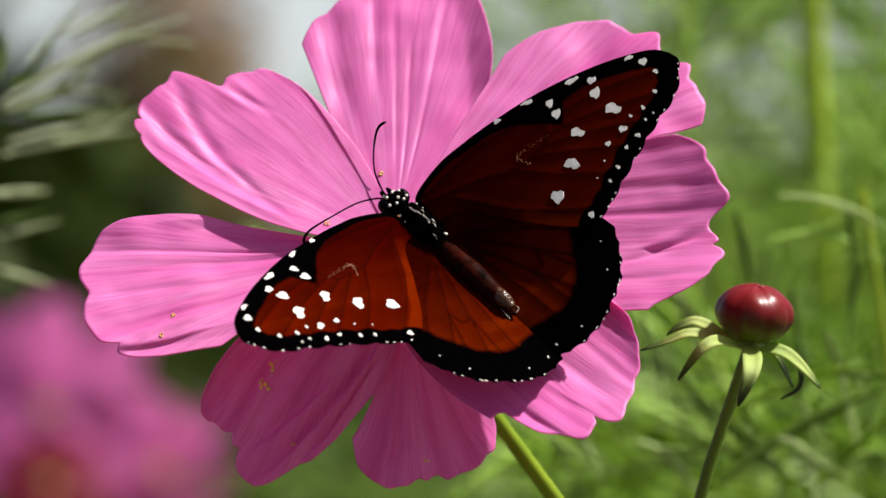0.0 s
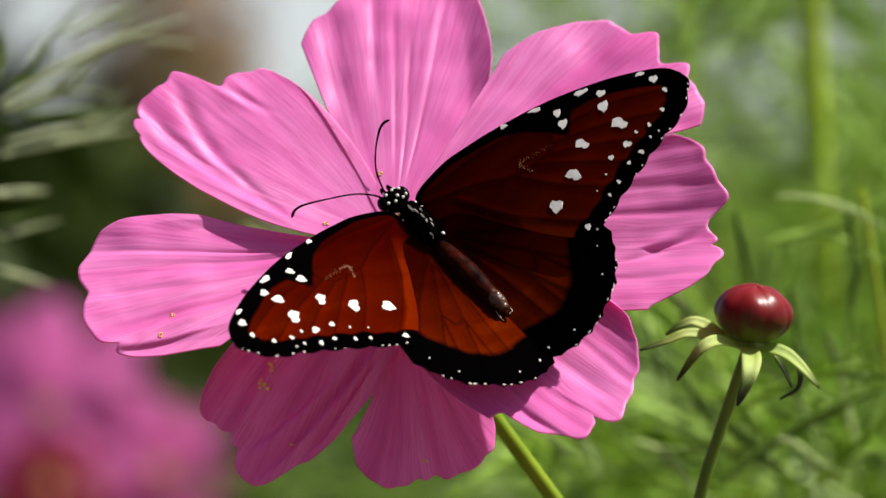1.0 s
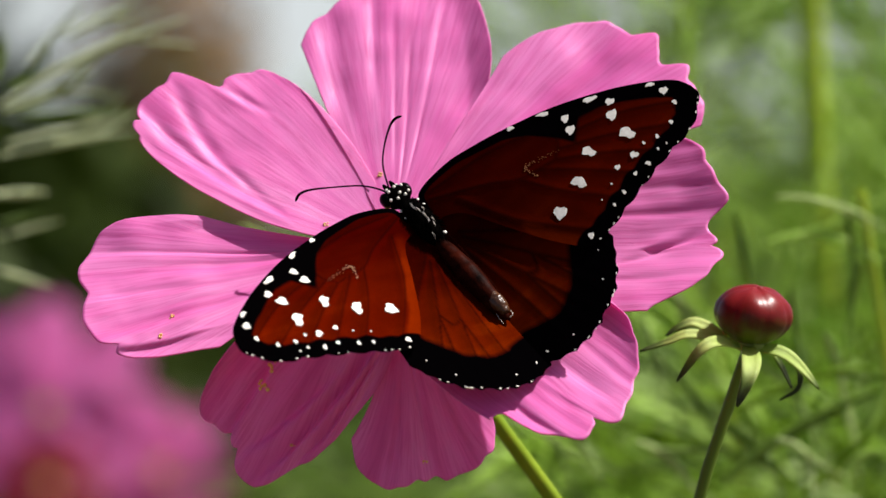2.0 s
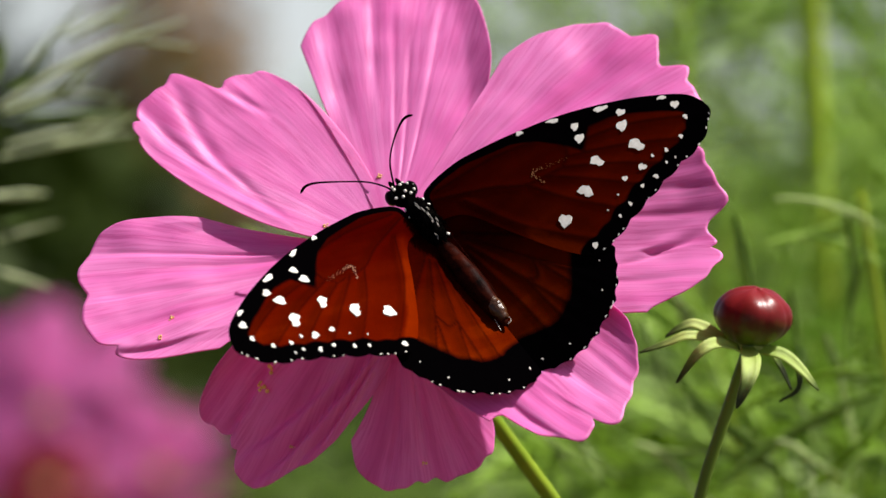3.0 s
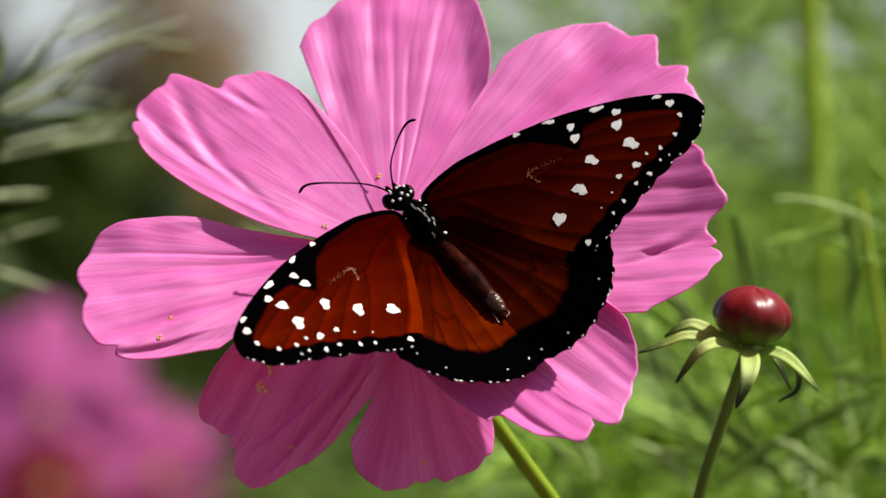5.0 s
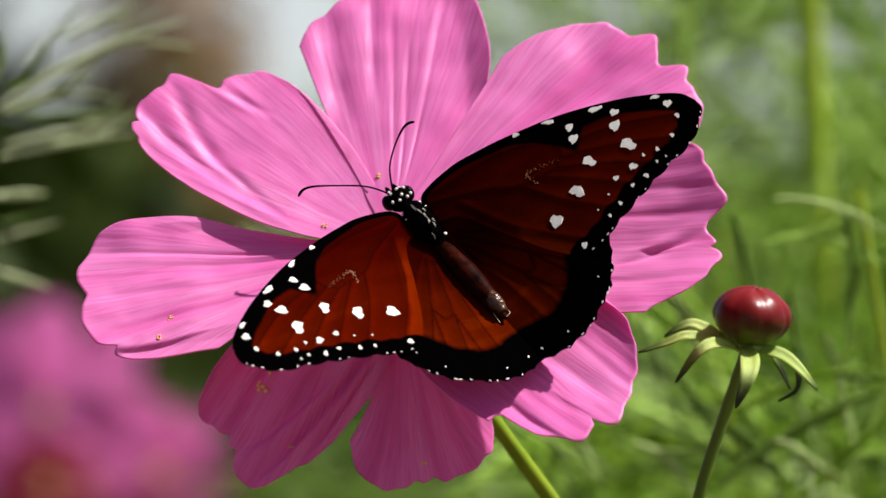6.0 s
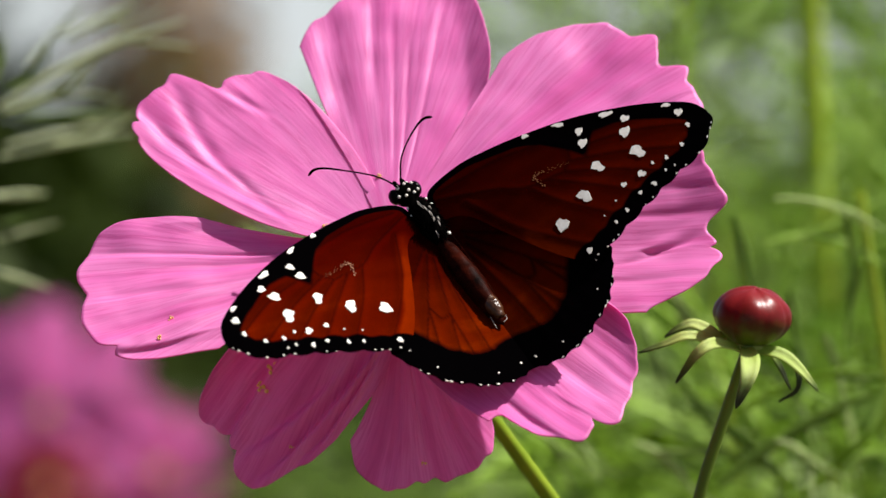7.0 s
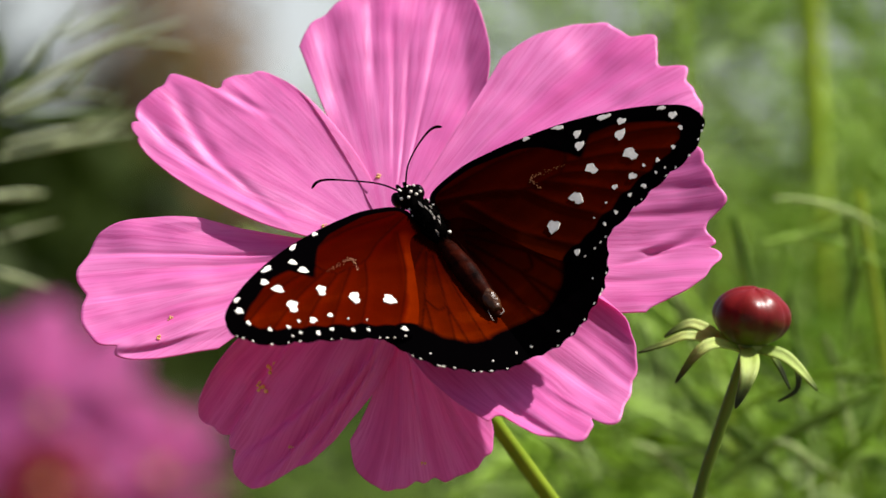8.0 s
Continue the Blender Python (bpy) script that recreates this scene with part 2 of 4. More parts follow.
def backdrop():
    """Glowing sheet added far behind the garden, in place of pale haze."""
    s = Shader("glowing haze", 1.0, 0.0)
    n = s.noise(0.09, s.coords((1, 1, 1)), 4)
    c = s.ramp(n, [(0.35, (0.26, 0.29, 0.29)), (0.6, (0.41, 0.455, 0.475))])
    # No lit surface: the brightness of the haze is emitted by the sheet.
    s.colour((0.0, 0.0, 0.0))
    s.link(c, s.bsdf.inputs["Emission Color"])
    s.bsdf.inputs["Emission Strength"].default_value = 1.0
    a = np.linspace(-0.7, 0.7, 41)
    z = np.linspace(-3.0, 9.0, 7)
    ga, gz = np.meshgrid(a, z)
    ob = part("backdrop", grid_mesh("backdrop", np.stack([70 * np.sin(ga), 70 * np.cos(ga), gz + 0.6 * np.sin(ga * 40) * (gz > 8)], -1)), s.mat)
    tagged(ob, "pale blue-grey glowing sheet that stands in for far haze", "backdrop", kind="structure")


def leaf_cloud(name, count, size, centre, radii, rng):
    """Many small folded leaves through an uneven rounded crown."""
    p = rng.normal(size=(count, 3))
    p /= np.linalg.norm(p, axis=1, keepdims=True)
    p *= rng.uniform(0.25, 1.0, (count, 1)) ** 0.5
    lump = np.array([1 + 0.35 * noise.noise(Vector(q * 2.3) + Vector(centre)) for q in p])
    p = p * lump[:, None] * np.array(radii) + np.array(centre)
    p[:, 2] = np.maximum(p[:, 2], 0.02)
    d = rng.normal(size=(count, 3))
    d /= np.linalg.norm(d, axis=1, keepdims=True)
    e = np.cross(d, rng.normal(size=(count, 3)))
    e /= np.linalg.norm(e, axis=1, keepdims=True)
    f = np.cross(d, e)
    s = size * rng.uniform(0.6, 1.4, (count, 1))
    v = np.stack([p, p + s * (0.5 * d + 0.28 * e + 0.08 * f), p + s * d, p + s * (0.5 * d - 0.28 * e + 0.08 * f)], 1)
    i = np.arange(count * 4).reshape(count, 4)
    faces = np.concatenate([i[:, [0, 1, 2]], i[:, [0, 2, 3]]])
    me = bpy.data.meshes.new(name)
    me.from_pydata(v.reshape(-1, 3).tolist(), [], faces.tolist())
    me.update()
    return me


def shrub(x, y, height, width, seed, count=9000, size=0.05, leaf=None, label="green leafy garden shrub in the distance"):
    rng = np.random.default_rng(seed)
    ob = empty_thing("shrub", pose(x, y, 0), label, "shrub", "far shrubs")
    part("crown", leaf_cloud("crown", count, size, (0, 0, height * 0.52), (width / 2, width / 2, height * 0.5), rng), leaf or SHRUB, ob)
    limbs = []
    for _ in range(7):
        a, r = rng.uniform(0, 2 * np.pi), width * rng.uniform(0.1, 0.35)
        limbs.append((spline([(0, 0, -0.02), (r * 0.4 * np.cos(a), r * 0.4 * np.sin(a), height * 0.3), (r * np.cos(a), r * np.sin(a), height * 0.75)], 6), np.linspace(0.02, 0.006, 6)))
    part("branching", tubes("branching", limbs), STEM, ob)


# ---- cosmos plants with thread leaves ----
def unit(v):
    return v / (np.linalg.norm(v) + 1e-12)


def thread_leaf(start, heading, length, rng, lines, thick=1.0):
    """A pinnate leaf of fine threads; adds its lines."""
    heading = unit(heading)
    side = unit(np.cross(heading, (0, 0, 1)) + rng.normal(size=3) * 0.25)
    up = np.cross(side, heading)
    bend = rng.uniform(-0.7, 0.9)
    curl = rng.uniform(-0.7, 0.7)

    def along(o, d, l, droop, r, n=5):
        t = np.linspace(0, 1, n)[:, None]
        pts = o + d * l * t - np.array([0, 0, 1]) * droop * l * t**2 + (up * bend * 0.3 + side * curl) * l * t * t
        lines.append((pts, r * thick * np.linspace(1, 0.45, n) * MM))
        return pts

    rachis = along(start, heading, length, rng.uniform(-0.1, 0.35), 0.75, 9)
    pairs = 5
    for k in range(pairs):
        at = rachis[2 + k if k < 6 else 8]
        for sgn in (-1, 1):
            l = length * (0.55 - 0.07 * k) * rng.uniform(0.8, 1.2)
            d = unit(heading * rng.uniform(0.7, 1.1) + side * sgn * rng.uniform(0.6, 1.0) + up * rng.normal() * 0.25)
            leaflet = along(at, d, l, rng.uniform(-0.1, 0.3), 0.55)
            for m in (1, 2, 3):
                for sg in (-1, 1) if m < 3 else (1,):
                    dd = unit(d + side * sg * rng.uniform(0.3, 0.7) + heading * rng.uniform(0, 0.5) + up * rng.normal() * 0.3)
                    along(leaflet[m], dd, l * rng.uniform(0.3, 0.5), rng.uniform(-0.1, 0.3), 0.45, 4)


def cosmos_plant(height, seed, low=0.45, leaf=0.10, thick=1.0, rise=(0.35, 1.0), material=None, stalk=1.3):
    rng = np.random.default_rng(seed)
    ob = empty_thing("cosmos_plant", pose(0, 0, 0), "cosmos plant with feathery thread-like green leaves", "plant", "cosmos plants")
    lean = rng.normal(size=2) * 0.03
    t = np.linspace(0, 1, 14)
    pts = np.stack([lean[0] * t**2 + 0.008 * np.sin(7 * t + seed), lean[1] * t**2 + 0.008 * np.cos(6 * t + seed), height * t - 0.01], 1)
    part("stem", tubes("stem", [(pts, np.linspace(stalk, stalk * 0.6, 14) * MM)], 8), PLANT_STEM, ob)
    lines, turn = [], rng.uniform(0, 6)
    for z in np.arange(low, 0.98, 0.055):
        o = np.array([np.interp(z, t, pts[:, k]) for k in range(3)])
        for half in (0, np.pi):
            a = turn + half + rng.normal() * 0.2
            thread_leaf(o, np.array([np.cos(a), np.sin(a), rng.uniform(*rise)]), leaf * rng.uniform(0.75, 1.2), rng, lines, thick)
        turn += np.pi / 2 + rng.normal() * 0.3
    part("foliage", tubes("foliage", lines, 3), material or THREAD, ob)
    return ob


def leafy_branch(m, stem, label, strands, seed, side_leaves):
    """A branch with long thin leaflets; strands: (material, thickness, start x, y and z,
    heading in degrees, length, sag), in mm."""
    ob = empty_thing("cosmos_branch", m, label, "plant", "cosmos branches")
    part("stem", tubes("stem", [(spline(stem, 30), np.linspace(1.6, 0.8, 30) * MM)], 8), PLANT_STEM, ob)
    rng = np.random.default_rng(seed)
    for material, thick, x, y, z, heading, length, sag in strands:
        a, t = radians(heading), np.linspace(0, 1, 16)
        off = 4 * sag * t * (1 - t)
        pts = np.stack([x + length * t * math.cos(a) - off * math.sin(a), y + 2 * np.sin(3 * t), z + length * t * math.sin(a) + off * math.cos(a)], 1) * MM
        lines = [(pts, thick * np.sin(np.linspace(0.5, 2.9, 16)) * MM)]
        for k in range(4, 15, 3):
            way = unit(pts[k] - pts[k - 1])
            for sgn in (-1, 1):
                if rng.uniform() < (side_leaves * 0.5 if material is DARK_THREAD else side_leaves):
                    end = pts[k] + (way * rng.uniform(0.9, 1.3) + np.array([0, rng.uniform(-0.4, 0.4), sgn * 0.4])) * rng.uniform(8, 16) * MM
                    lines.append((spline([pts[k], (pts[k] + end) / 2 + rng.normal(size=3) * 0.6 * MM, end], 7), thick * 0.55 * np.linspace(1, 0.4, 7) * MM))
        part("leaf", tubes("leaf", lines, 6), material, ob)


SIDE_STRANDS = (
    (PALE, 0.72, 0, 0, 769, 25, 36, 1.5),
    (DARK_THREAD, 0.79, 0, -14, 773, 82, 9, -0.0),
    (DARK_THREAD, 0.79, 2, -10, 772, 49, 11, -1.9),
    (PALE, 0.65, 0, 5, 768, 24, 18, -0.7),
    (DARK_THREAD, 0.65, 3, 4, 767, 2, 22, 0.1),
    (PALE, 0.72, 0, 0, 760, 10, 24, 0.4),
    (PALE, 0.79, -2, 2, 753, 3, 10, -0.0),
    (PALE, 0.43, -2, 14, 745, 15, 12, 0.0),
    (PALE, 0.65, -2, 4, 740, -17, 11, -0.2),
    (PALE, 0.58, 11, 12, 781, 28, 15, 0.1),
    (DARK_THREAD, 0.58, -1, 10, 748, 9, 8, 0.0),
    (PALE, 0.50, 0, 14, 762, 13, 22, 0.0),
    (PALE, 0.50, 4, 8, 776, 48, 15, 0.3),
)
UPPER_STRANDS = (
    (FRESH, 0.55, -3, 0, 754, -17, 20, 1.7),
    (MEDIUM, 0.3, -14, 10, 760, 22, 11, 0.3),
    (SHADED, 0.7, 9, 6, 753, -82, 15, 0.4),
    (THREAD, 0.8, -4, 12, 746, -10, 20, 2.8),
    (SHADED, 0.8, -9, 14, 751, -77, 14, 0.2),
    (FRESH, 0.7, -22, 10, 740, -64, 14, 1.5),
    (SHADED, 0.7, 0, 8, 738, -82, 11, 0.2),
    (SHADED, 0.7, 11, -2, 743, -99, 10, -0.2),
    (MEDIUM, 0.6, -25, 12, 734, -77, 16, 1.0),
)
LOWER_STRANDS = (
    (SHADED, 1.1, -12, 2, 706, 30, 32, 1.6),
    (FRESH, 0.6, -3, -4, 714, -55, 10, 2.6),
    (THREAD, 0.8, 1, 0, 704, 42, 20, -0.4),
    (FRESH, 0.8, -26, 4, 713, -41, 13, 1.5),
    (FRESH, 0.7, 6, 12, 731, -70, 9, 0.3),
    (MEDIUM, 0.7, -7, 6, 727, -58, 21, 3.1),
    (THREAD, 0.7, -10, -6, 718, 18, 25, 2.1),
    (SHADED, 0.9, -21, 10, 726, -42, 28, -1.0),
    (FRESH, 0.6, -47, 14, 716, -35, 11, 1.6),
    (MEDIUM, 0.7, -43, 8, 718, -45, 16, 2.0),
    (THREAD, 0.8, 9, 6, 704, 49, 10, 2.3),
)


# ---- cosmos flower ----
TO_EYE = Vector((0.009, -0.752, 1.0))  # direction to the camera in the flower's space; petal ends move along it


def petal_surface(c, s, direction, spread, tips, lift=0.0, layer=0.0, pleat=0.3, seed=0, ramps=(), flare=0.55, bow=0.0, creases=(), steps=(), notches=()):
    """Points (mm) of a ray petal at c (-1 to 1 across, clockwise edge first) and s (0 to 1 along).
    direction, spread: degrees in the flower's plane; tips: reaches along the toothed end;
    ramps: (place at the base, place at the end, side, slope) turned-up strips; bow: how far the end moves towards the
    camera;
    creases: (place at the base, place at the end, width, depth, start, stop) valleys;
    steps: (place at the base, place at the end, width, rise, start) one part lying over another;
    notches: (place, width, depth) cuts in the end."""
    rng = np.random.default_rng(seed + 40)
    knots = spline(np.stack([np.linspace(-1, 1, len(tips)), np.asarray(tips, float)], 1), 240)
    reach = np.interp(c, knots[:, 0], knots[:, 1]) + (0.3 * np.abs(np.sin(c * 9.5 + seed)) + 0.12 * np.sin(c * 31 + seed)) * (1 - c**8)
    for at, width, depth in notches:
        reach = reach - depth * np.exp(-np.abs((c - at) / width) ** 1.4)
    r = 2.2 + (reach - 2.2) * s
    q = np.clip(r / float(np.mean(tips)), 0, 1.2)
    ang = radians(direction) + radians(spread) * c * (1 + flare * (1 - s))
    x, y = r * np.cos(ang), r * np.sin(ang)
    phase = rng.uniform(0, 6, 4)
    ribs = np.cos(c * 7 + phase[0] + 0.8 * np.sin(3 * q + phase[1])) * (0.5 + 0.5 * np.sin(4 * c + phase[3]))
    uneven = [noise.noise(Vector((a * 7 + 0.6 * b, b * 1.3, seed * 2.3))) + 0.45 * noise.noise(Vector((a * 19 + b, b * 1.6, seed * 1.1 + 7))) for a, b in zip(np.ravel(c), np.ravel(q))]
    z = layer + r * math.tan(radians(lift)) + pleat * (0.8 * ribs + 0.75 * np.reshape(uneven, x.shape)) * np.clip(q, 0, 1) ** 1.2
    for at, end, side, slope in ramps:
        line = at + (end - at) * s
        z = z + slope * 0.05 * np.log1p(np.exp(np.clip(side * (c - line) / 0.05, -30, 30))) * q**1.2
    for at, end, width, depth, start, stop in creases:
        line = at + (end - at) * (s - start) / max(stop - start, 0.01)
        fade = np.clip((s - start) * 6, 0, 1) * np.clip((stop - s) * 6 + 0.35, 0, 1)
        off = (c - line) / width
        z = z - 0.5 * depth * (np.exp(-off**2) - 0.45 * np.exp(-((off - 1.9) / 1.3) ** 2)) * fade
    for at, end, width, rise, start in steps:
        line = at + (end - at) * (s - start) / max(1 - start, 0.01)
        z = z + rise * 0.5 * np.tanh((c - line) / width) * np.clip((s - start) * 7, 0, 1)
    flat = [noise.noise(Vector((a * 0.07, b * 0.07, seed * 3.1))) + 0.3 * noise.noise(Vector((a * 0.2, b * 0.2, seed * 1.7))) for a, b in zip(np.ravel(x), np.ravel(y))]
    z = z + 1.2 * np.reshape(flat, x.shape) * np.clip(q, 0, 1)
    # Moving along the line of sight keeps the outline seen from the camera.
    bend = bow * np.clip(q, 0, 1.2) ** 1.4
    return np.stack([x + TO_EYE[0] * bend, y + TO_EYE[1] * bend, z + bend], -1)


def petal(flower, *shape, seed=0, material=None, fine=True, **relief):
    c, s = np.meshgrid(np.linspace(-1, 1, 190 if fine else 70), np.linspace(0, 1, 80 if fine else 40) ** 0.85)
    pts = petal_surface(c, s, *shape, seed=seed, **relief)
    uv = np.stack([c * shape[1] / 20 + seed * 1.37, s + seed * 0.61], -1)
    ob = part("petal", grid_mesh("petal", pts * MM, uv), material or PINK, flower)
    thick = ob.modifiers.new("thickness", "SOLIDIFY")
    thick.thickness, thick.offset = 0.16 * MM, 0
    return ob


def flower_heart(flower, radius=4.0):
    """Calyx behind and a disc of small yellow florets in the middle."""
    part("disc", blob(radius * MM, radius * MM, 1.2 * MM, (0, 0, 0.3 * MM)), POLLEN, flower)
    bm = bmesh.new()
    for k in range(70):
        a, r = k * 2.39996, radius * math.sqrt((k + 0.5) / 70)
        m = Matrix.Translation((r * math.cos(a) * MM, r * math.sin(a) * MM, (1.6 - 0.8 * (r / radius) ** 2) * MM))
        bmesh.ops.create_icosphere(bm, subdivisions=1, radius=0.38 * MM, matrix=m @ Matrix.Diagonal((1, 1, 2.0, 1)))
    tagged(part("florets", bm, POLLEN, flower, "small yellow disc florets"), kind="stuff")
    part("calyx", blob(4.2 * MM, 4.2 * MM, 4.5 * MM, (0, 0, -4.0 * MM)), BRACT, flower)


def stem_under(flower, points, r0, r1, material=None):
    """points in the flower's own space, metres."""
    pts = spline(points, 40)
    part("stem", tubes("stem", [(pts, np.linspace(r0, r1, 40) * MM)], 12), material or STEM, flower)


def main_flower():
    m = pose(-0.0075, 0.0, 0.7509, 51.33)
    fl = empty_thing("cosmos_flower", m, "open pink cosmos flower with eight ribbed petals", "flower", "cosmos flowers")
    petal(fl, 83.6, 27.9, (21.0, 25.8, 32.1, 36.3, 40.8, 44.0, 45.7, 45.6, 46.2, 44.9, 43.8, 42.3, 40.2, 39.0, 36.0), flare=0.13, layer=0.7, lift=3.5, seed=1, pleat=0.12, ramps=((-2.8, 0.12, -1, 2.2), (0.5, 0.5, 1, -1.5)),
          creases=((0.80, 0.74, 0.14, 1.1, 0.5, 1.0), (0.40, 0.36, 0.05, 0.45, 0.5, 1.0), (-0.05, 0.08, 0.035, 0.25, 0.1, 0.75), (0.15, 0.22, 0.03, 0.2, 0.2, 0.9), (-0.2, -0.14, 0.03, 0.25, 0.15, 0.95)))
    petal(fl, 41.6, 20.1, (47.3, 48.9, 49.1, 49.1, 50.3, 47.5, 49.1, 50.4, 47.9, 47.6, 46.8, 44.4, 41.7, 38.5, 33.7), flare=0.00, layer=1.6, lift=4, seed=2, ramps=((0.3, 0.3, 1, 1.2),), pleat=0.2,
          creases=((0.35, 0.25, 0.08, 0.4, 0.3, 1.0), (0.0, -0.1, 0.06, 0.3, 0.45, 1.0), (-0.4, -0.5, 0.08, 0.4, 0.5, 1.0), (-0.62, -0.7, 0.05, 0.3, 0.6, 1.0)))
    petal(fl, -1.2, 20.2, (38.4, 39.4, 41.7, 43.7, 44.9, 46.3, 46.6, 45.0, 44.6, 47.6, 46.6, 45.7, 45.5, 44.7, 42.2), flare=0.82, layer=-1.8, lift=6, seed=3, ramps=((-0.1, -0.1, 1, 4.4),), pleat=0.15, notches=((-0.13, 0.035, 1.6),),
          creases=((-0.30, -0.02, 0.04, 1.4, 0.66, 0.93), (0.25, 0.22, 0.035, 0.35, 0.4, 0.95), (0.55, 0.45, 0.05, 0.45, 0.5, 0.98), (-0.55, -0.45, 0.05, 0.35, 0.4, 1.0)))
    petal(fl, -43.4, 24.1, (35.8, 35.3, 39.9, 42.1, 45.1, 43.8, 45.7, 44.3, 43.2, 42.1, 40.6, 38.7, 35.8, 28.6, 25.8), flare=1.44, layer=0.2, lift=4, seed=4, bow=2.3, ramps=((0.4, 0.26, 1, 5.0), (-0.6, -0.6, -1, 2.0)), pleat=0.2, notches=((-0.25, 0.025, 1.8),),
          creases=((-0.3, -0.25, 0.03, 0.35, 0.7, 1.0), (-0.52, -0.58, 0.05, 0.8, 0.6, 1.0), (-0.05, 0.0, 0.05, 0.35, 0.5, 0.95), (0.25, 0.2, 0.04, 0.3, 0.5, 1.0)))
    petal(fl, -77.1, 26.3, (24.2, 27.6, 28.4, 29.5, 29.4, 28.9, 28.7, 28.3, 29.2, 28.5, 28.9, 28.1, 27.4, 25.2, 20.3), flare=-0.80, layer=-1.2, lift=-30, seed=5, bow=-1.5, pleat=0.25,
          creases=((0.5, 0.4, 0.10, 0.8, 0.3, 1.0), (-0.1, -0.12, 0.05, 0.5, 0.3, 0.95), (-0.5, -0.5, 0.08, 0.7, 0.4, 1.0)))
    petal(fl, -120.0, 23.5, (31.4, 35.3, 36.1, 35.4, 35.4, 37.4, 39.5, 40.7, 40.0, 36.6, 34.4, 31.2, 27.8, 25.0, 22.9), flare=1.11, layer=-1.2, lift=-13, seed=6, bow=-11.0, pleat=0.3, ramps=((-0.85, -0.72, -1, 14.0),), steps=((-0.46, -0.42, 0.03, 1.0, 0.5),), notches=((-0.26, 0.03, 1.0), (-0.45, 0.04, 0.8)),
          creases=((0.55, 0.05, 0.09, 3.2, 0.35, 0.95), (0.2, -0.2, 0.07, 2.4, 0.45, 0.92), (0.66, 0.35, 0.06, 2.0, 0.5, 0.95), (-0.52, -0.46, 0.06, 2.4, 0.5, 1.0)))
    petal(fl, 195.8, 22.6, (26.8, 35.3, 40.4, 41.5, 43.1, 44.3, 43.7, 44.0, 45.2, 45.3, 44.4, 43.0, 39.3, 34.1, 30.2), flare=-0.21, layer=-1.4, lift=4, seed=7, ramps=((-0.5, -0.5, -1, 3.0), (0.25, 0.25, 1, 1.2)), pleat=0.22, steps=((0.80, 0.52, 0.02, -0.8, 0.74),), notches=((0.50, 0.03, 1.6),),
          creases=((-0.5, -0.5, 0.035, 0.5, 0.2, 1.0), (-0.3, -0.25, 0.10, 0.6, 0.2, 0.8), (0.1, -0.05, 0.05, 0.35, 0.5, 1.0), (0.42, 0.35, 0.06, 0.5, 0.55, 1.0)))
    petal(fl, 139.0, 25.6, (8.6, 25.5, 31.5, 34.0, 34.6, 35.4, 35.0, 40.9, 41.0, 41.4, 41.7, 40.8, 38.9, 34.9, 30.5), flare=0.86, layer=0.4, lift=5, seed=8, ramps=((-0.4, -0.25, -1, 1.0), (0.35, 0.35, 1, 1.0)), pleat=0.12, notches=((0.54, 0.025, 1.0), (0.68, 0.025, 0.7)),
          creases=((0.72, 0.42, 0.07, 0.9, 0.35, 1.0), (0.68, 0.10, 0.07, 0.8, 0.35, 0.97), (-0.3, -0.2, 0.04, 0.8, 0.72, 0.95)))
    flower_heart(fl)
    inv = m.inverted()
    stem_under(fl, [(0, 0, -0.006), (0, -0.004, -0.018)] + [tuple(inv @ Vector(p)) for p in ((0.004, 0.026, 0.731), (0.0092, 0.028, 0.7195), (0.0165, 0.030, 0.711), (0.024, 0.033, 0.70), (0.034, 0.040, 0.67), (0.045, 0.05, 0.58), (0.05, 0.06, 0.3), (0.04, 0.08, -0.01))], 1.15, 1.6)


def far_flower(x, y, z, turn, size, seed, material=None, label="pink cosmos flower further back in the bed", heart=4.0):
    """Another bloom further back in the bed."""
    rng = random.Random(seed)
    m = pose(x, y, z, *turn)
    fl = empty_thing("cosmos_flower", m, label, "flower", "cosmos flowers")
    for k in range(8):
        tips = [size * f * rng.uniform(0.95, 1.05) for f in (0.75, 0.9, 0.97, 0.98, 1.03, 0.98, 0.97, 0.9, 0.75)]
        petal(fl, k * 45 + rng.uniform(-6, 6), 21, tips, lift=rng.uniform(-14, 4), layer=0.7 * (k % 2), seed=seed * 10 + k, steps=((0.0, rng.uniform(-0.4, 0.4), 0.2, rng.uniform(-2, 2), 0.1),), material=material, fine=False)
    flower_heart(fl, heart)
    inv = m.inverted()
    stem_under(fl, [(0, 0, -0.006), (0, -0.003, -0.02), tuple(inv @ Vector((x + 0.01, y + 0.05, z - 0.12))), tuple(inv @ Vector((x + 0.02, y + 0.06, -0.01)))], 1.2, 1.8)


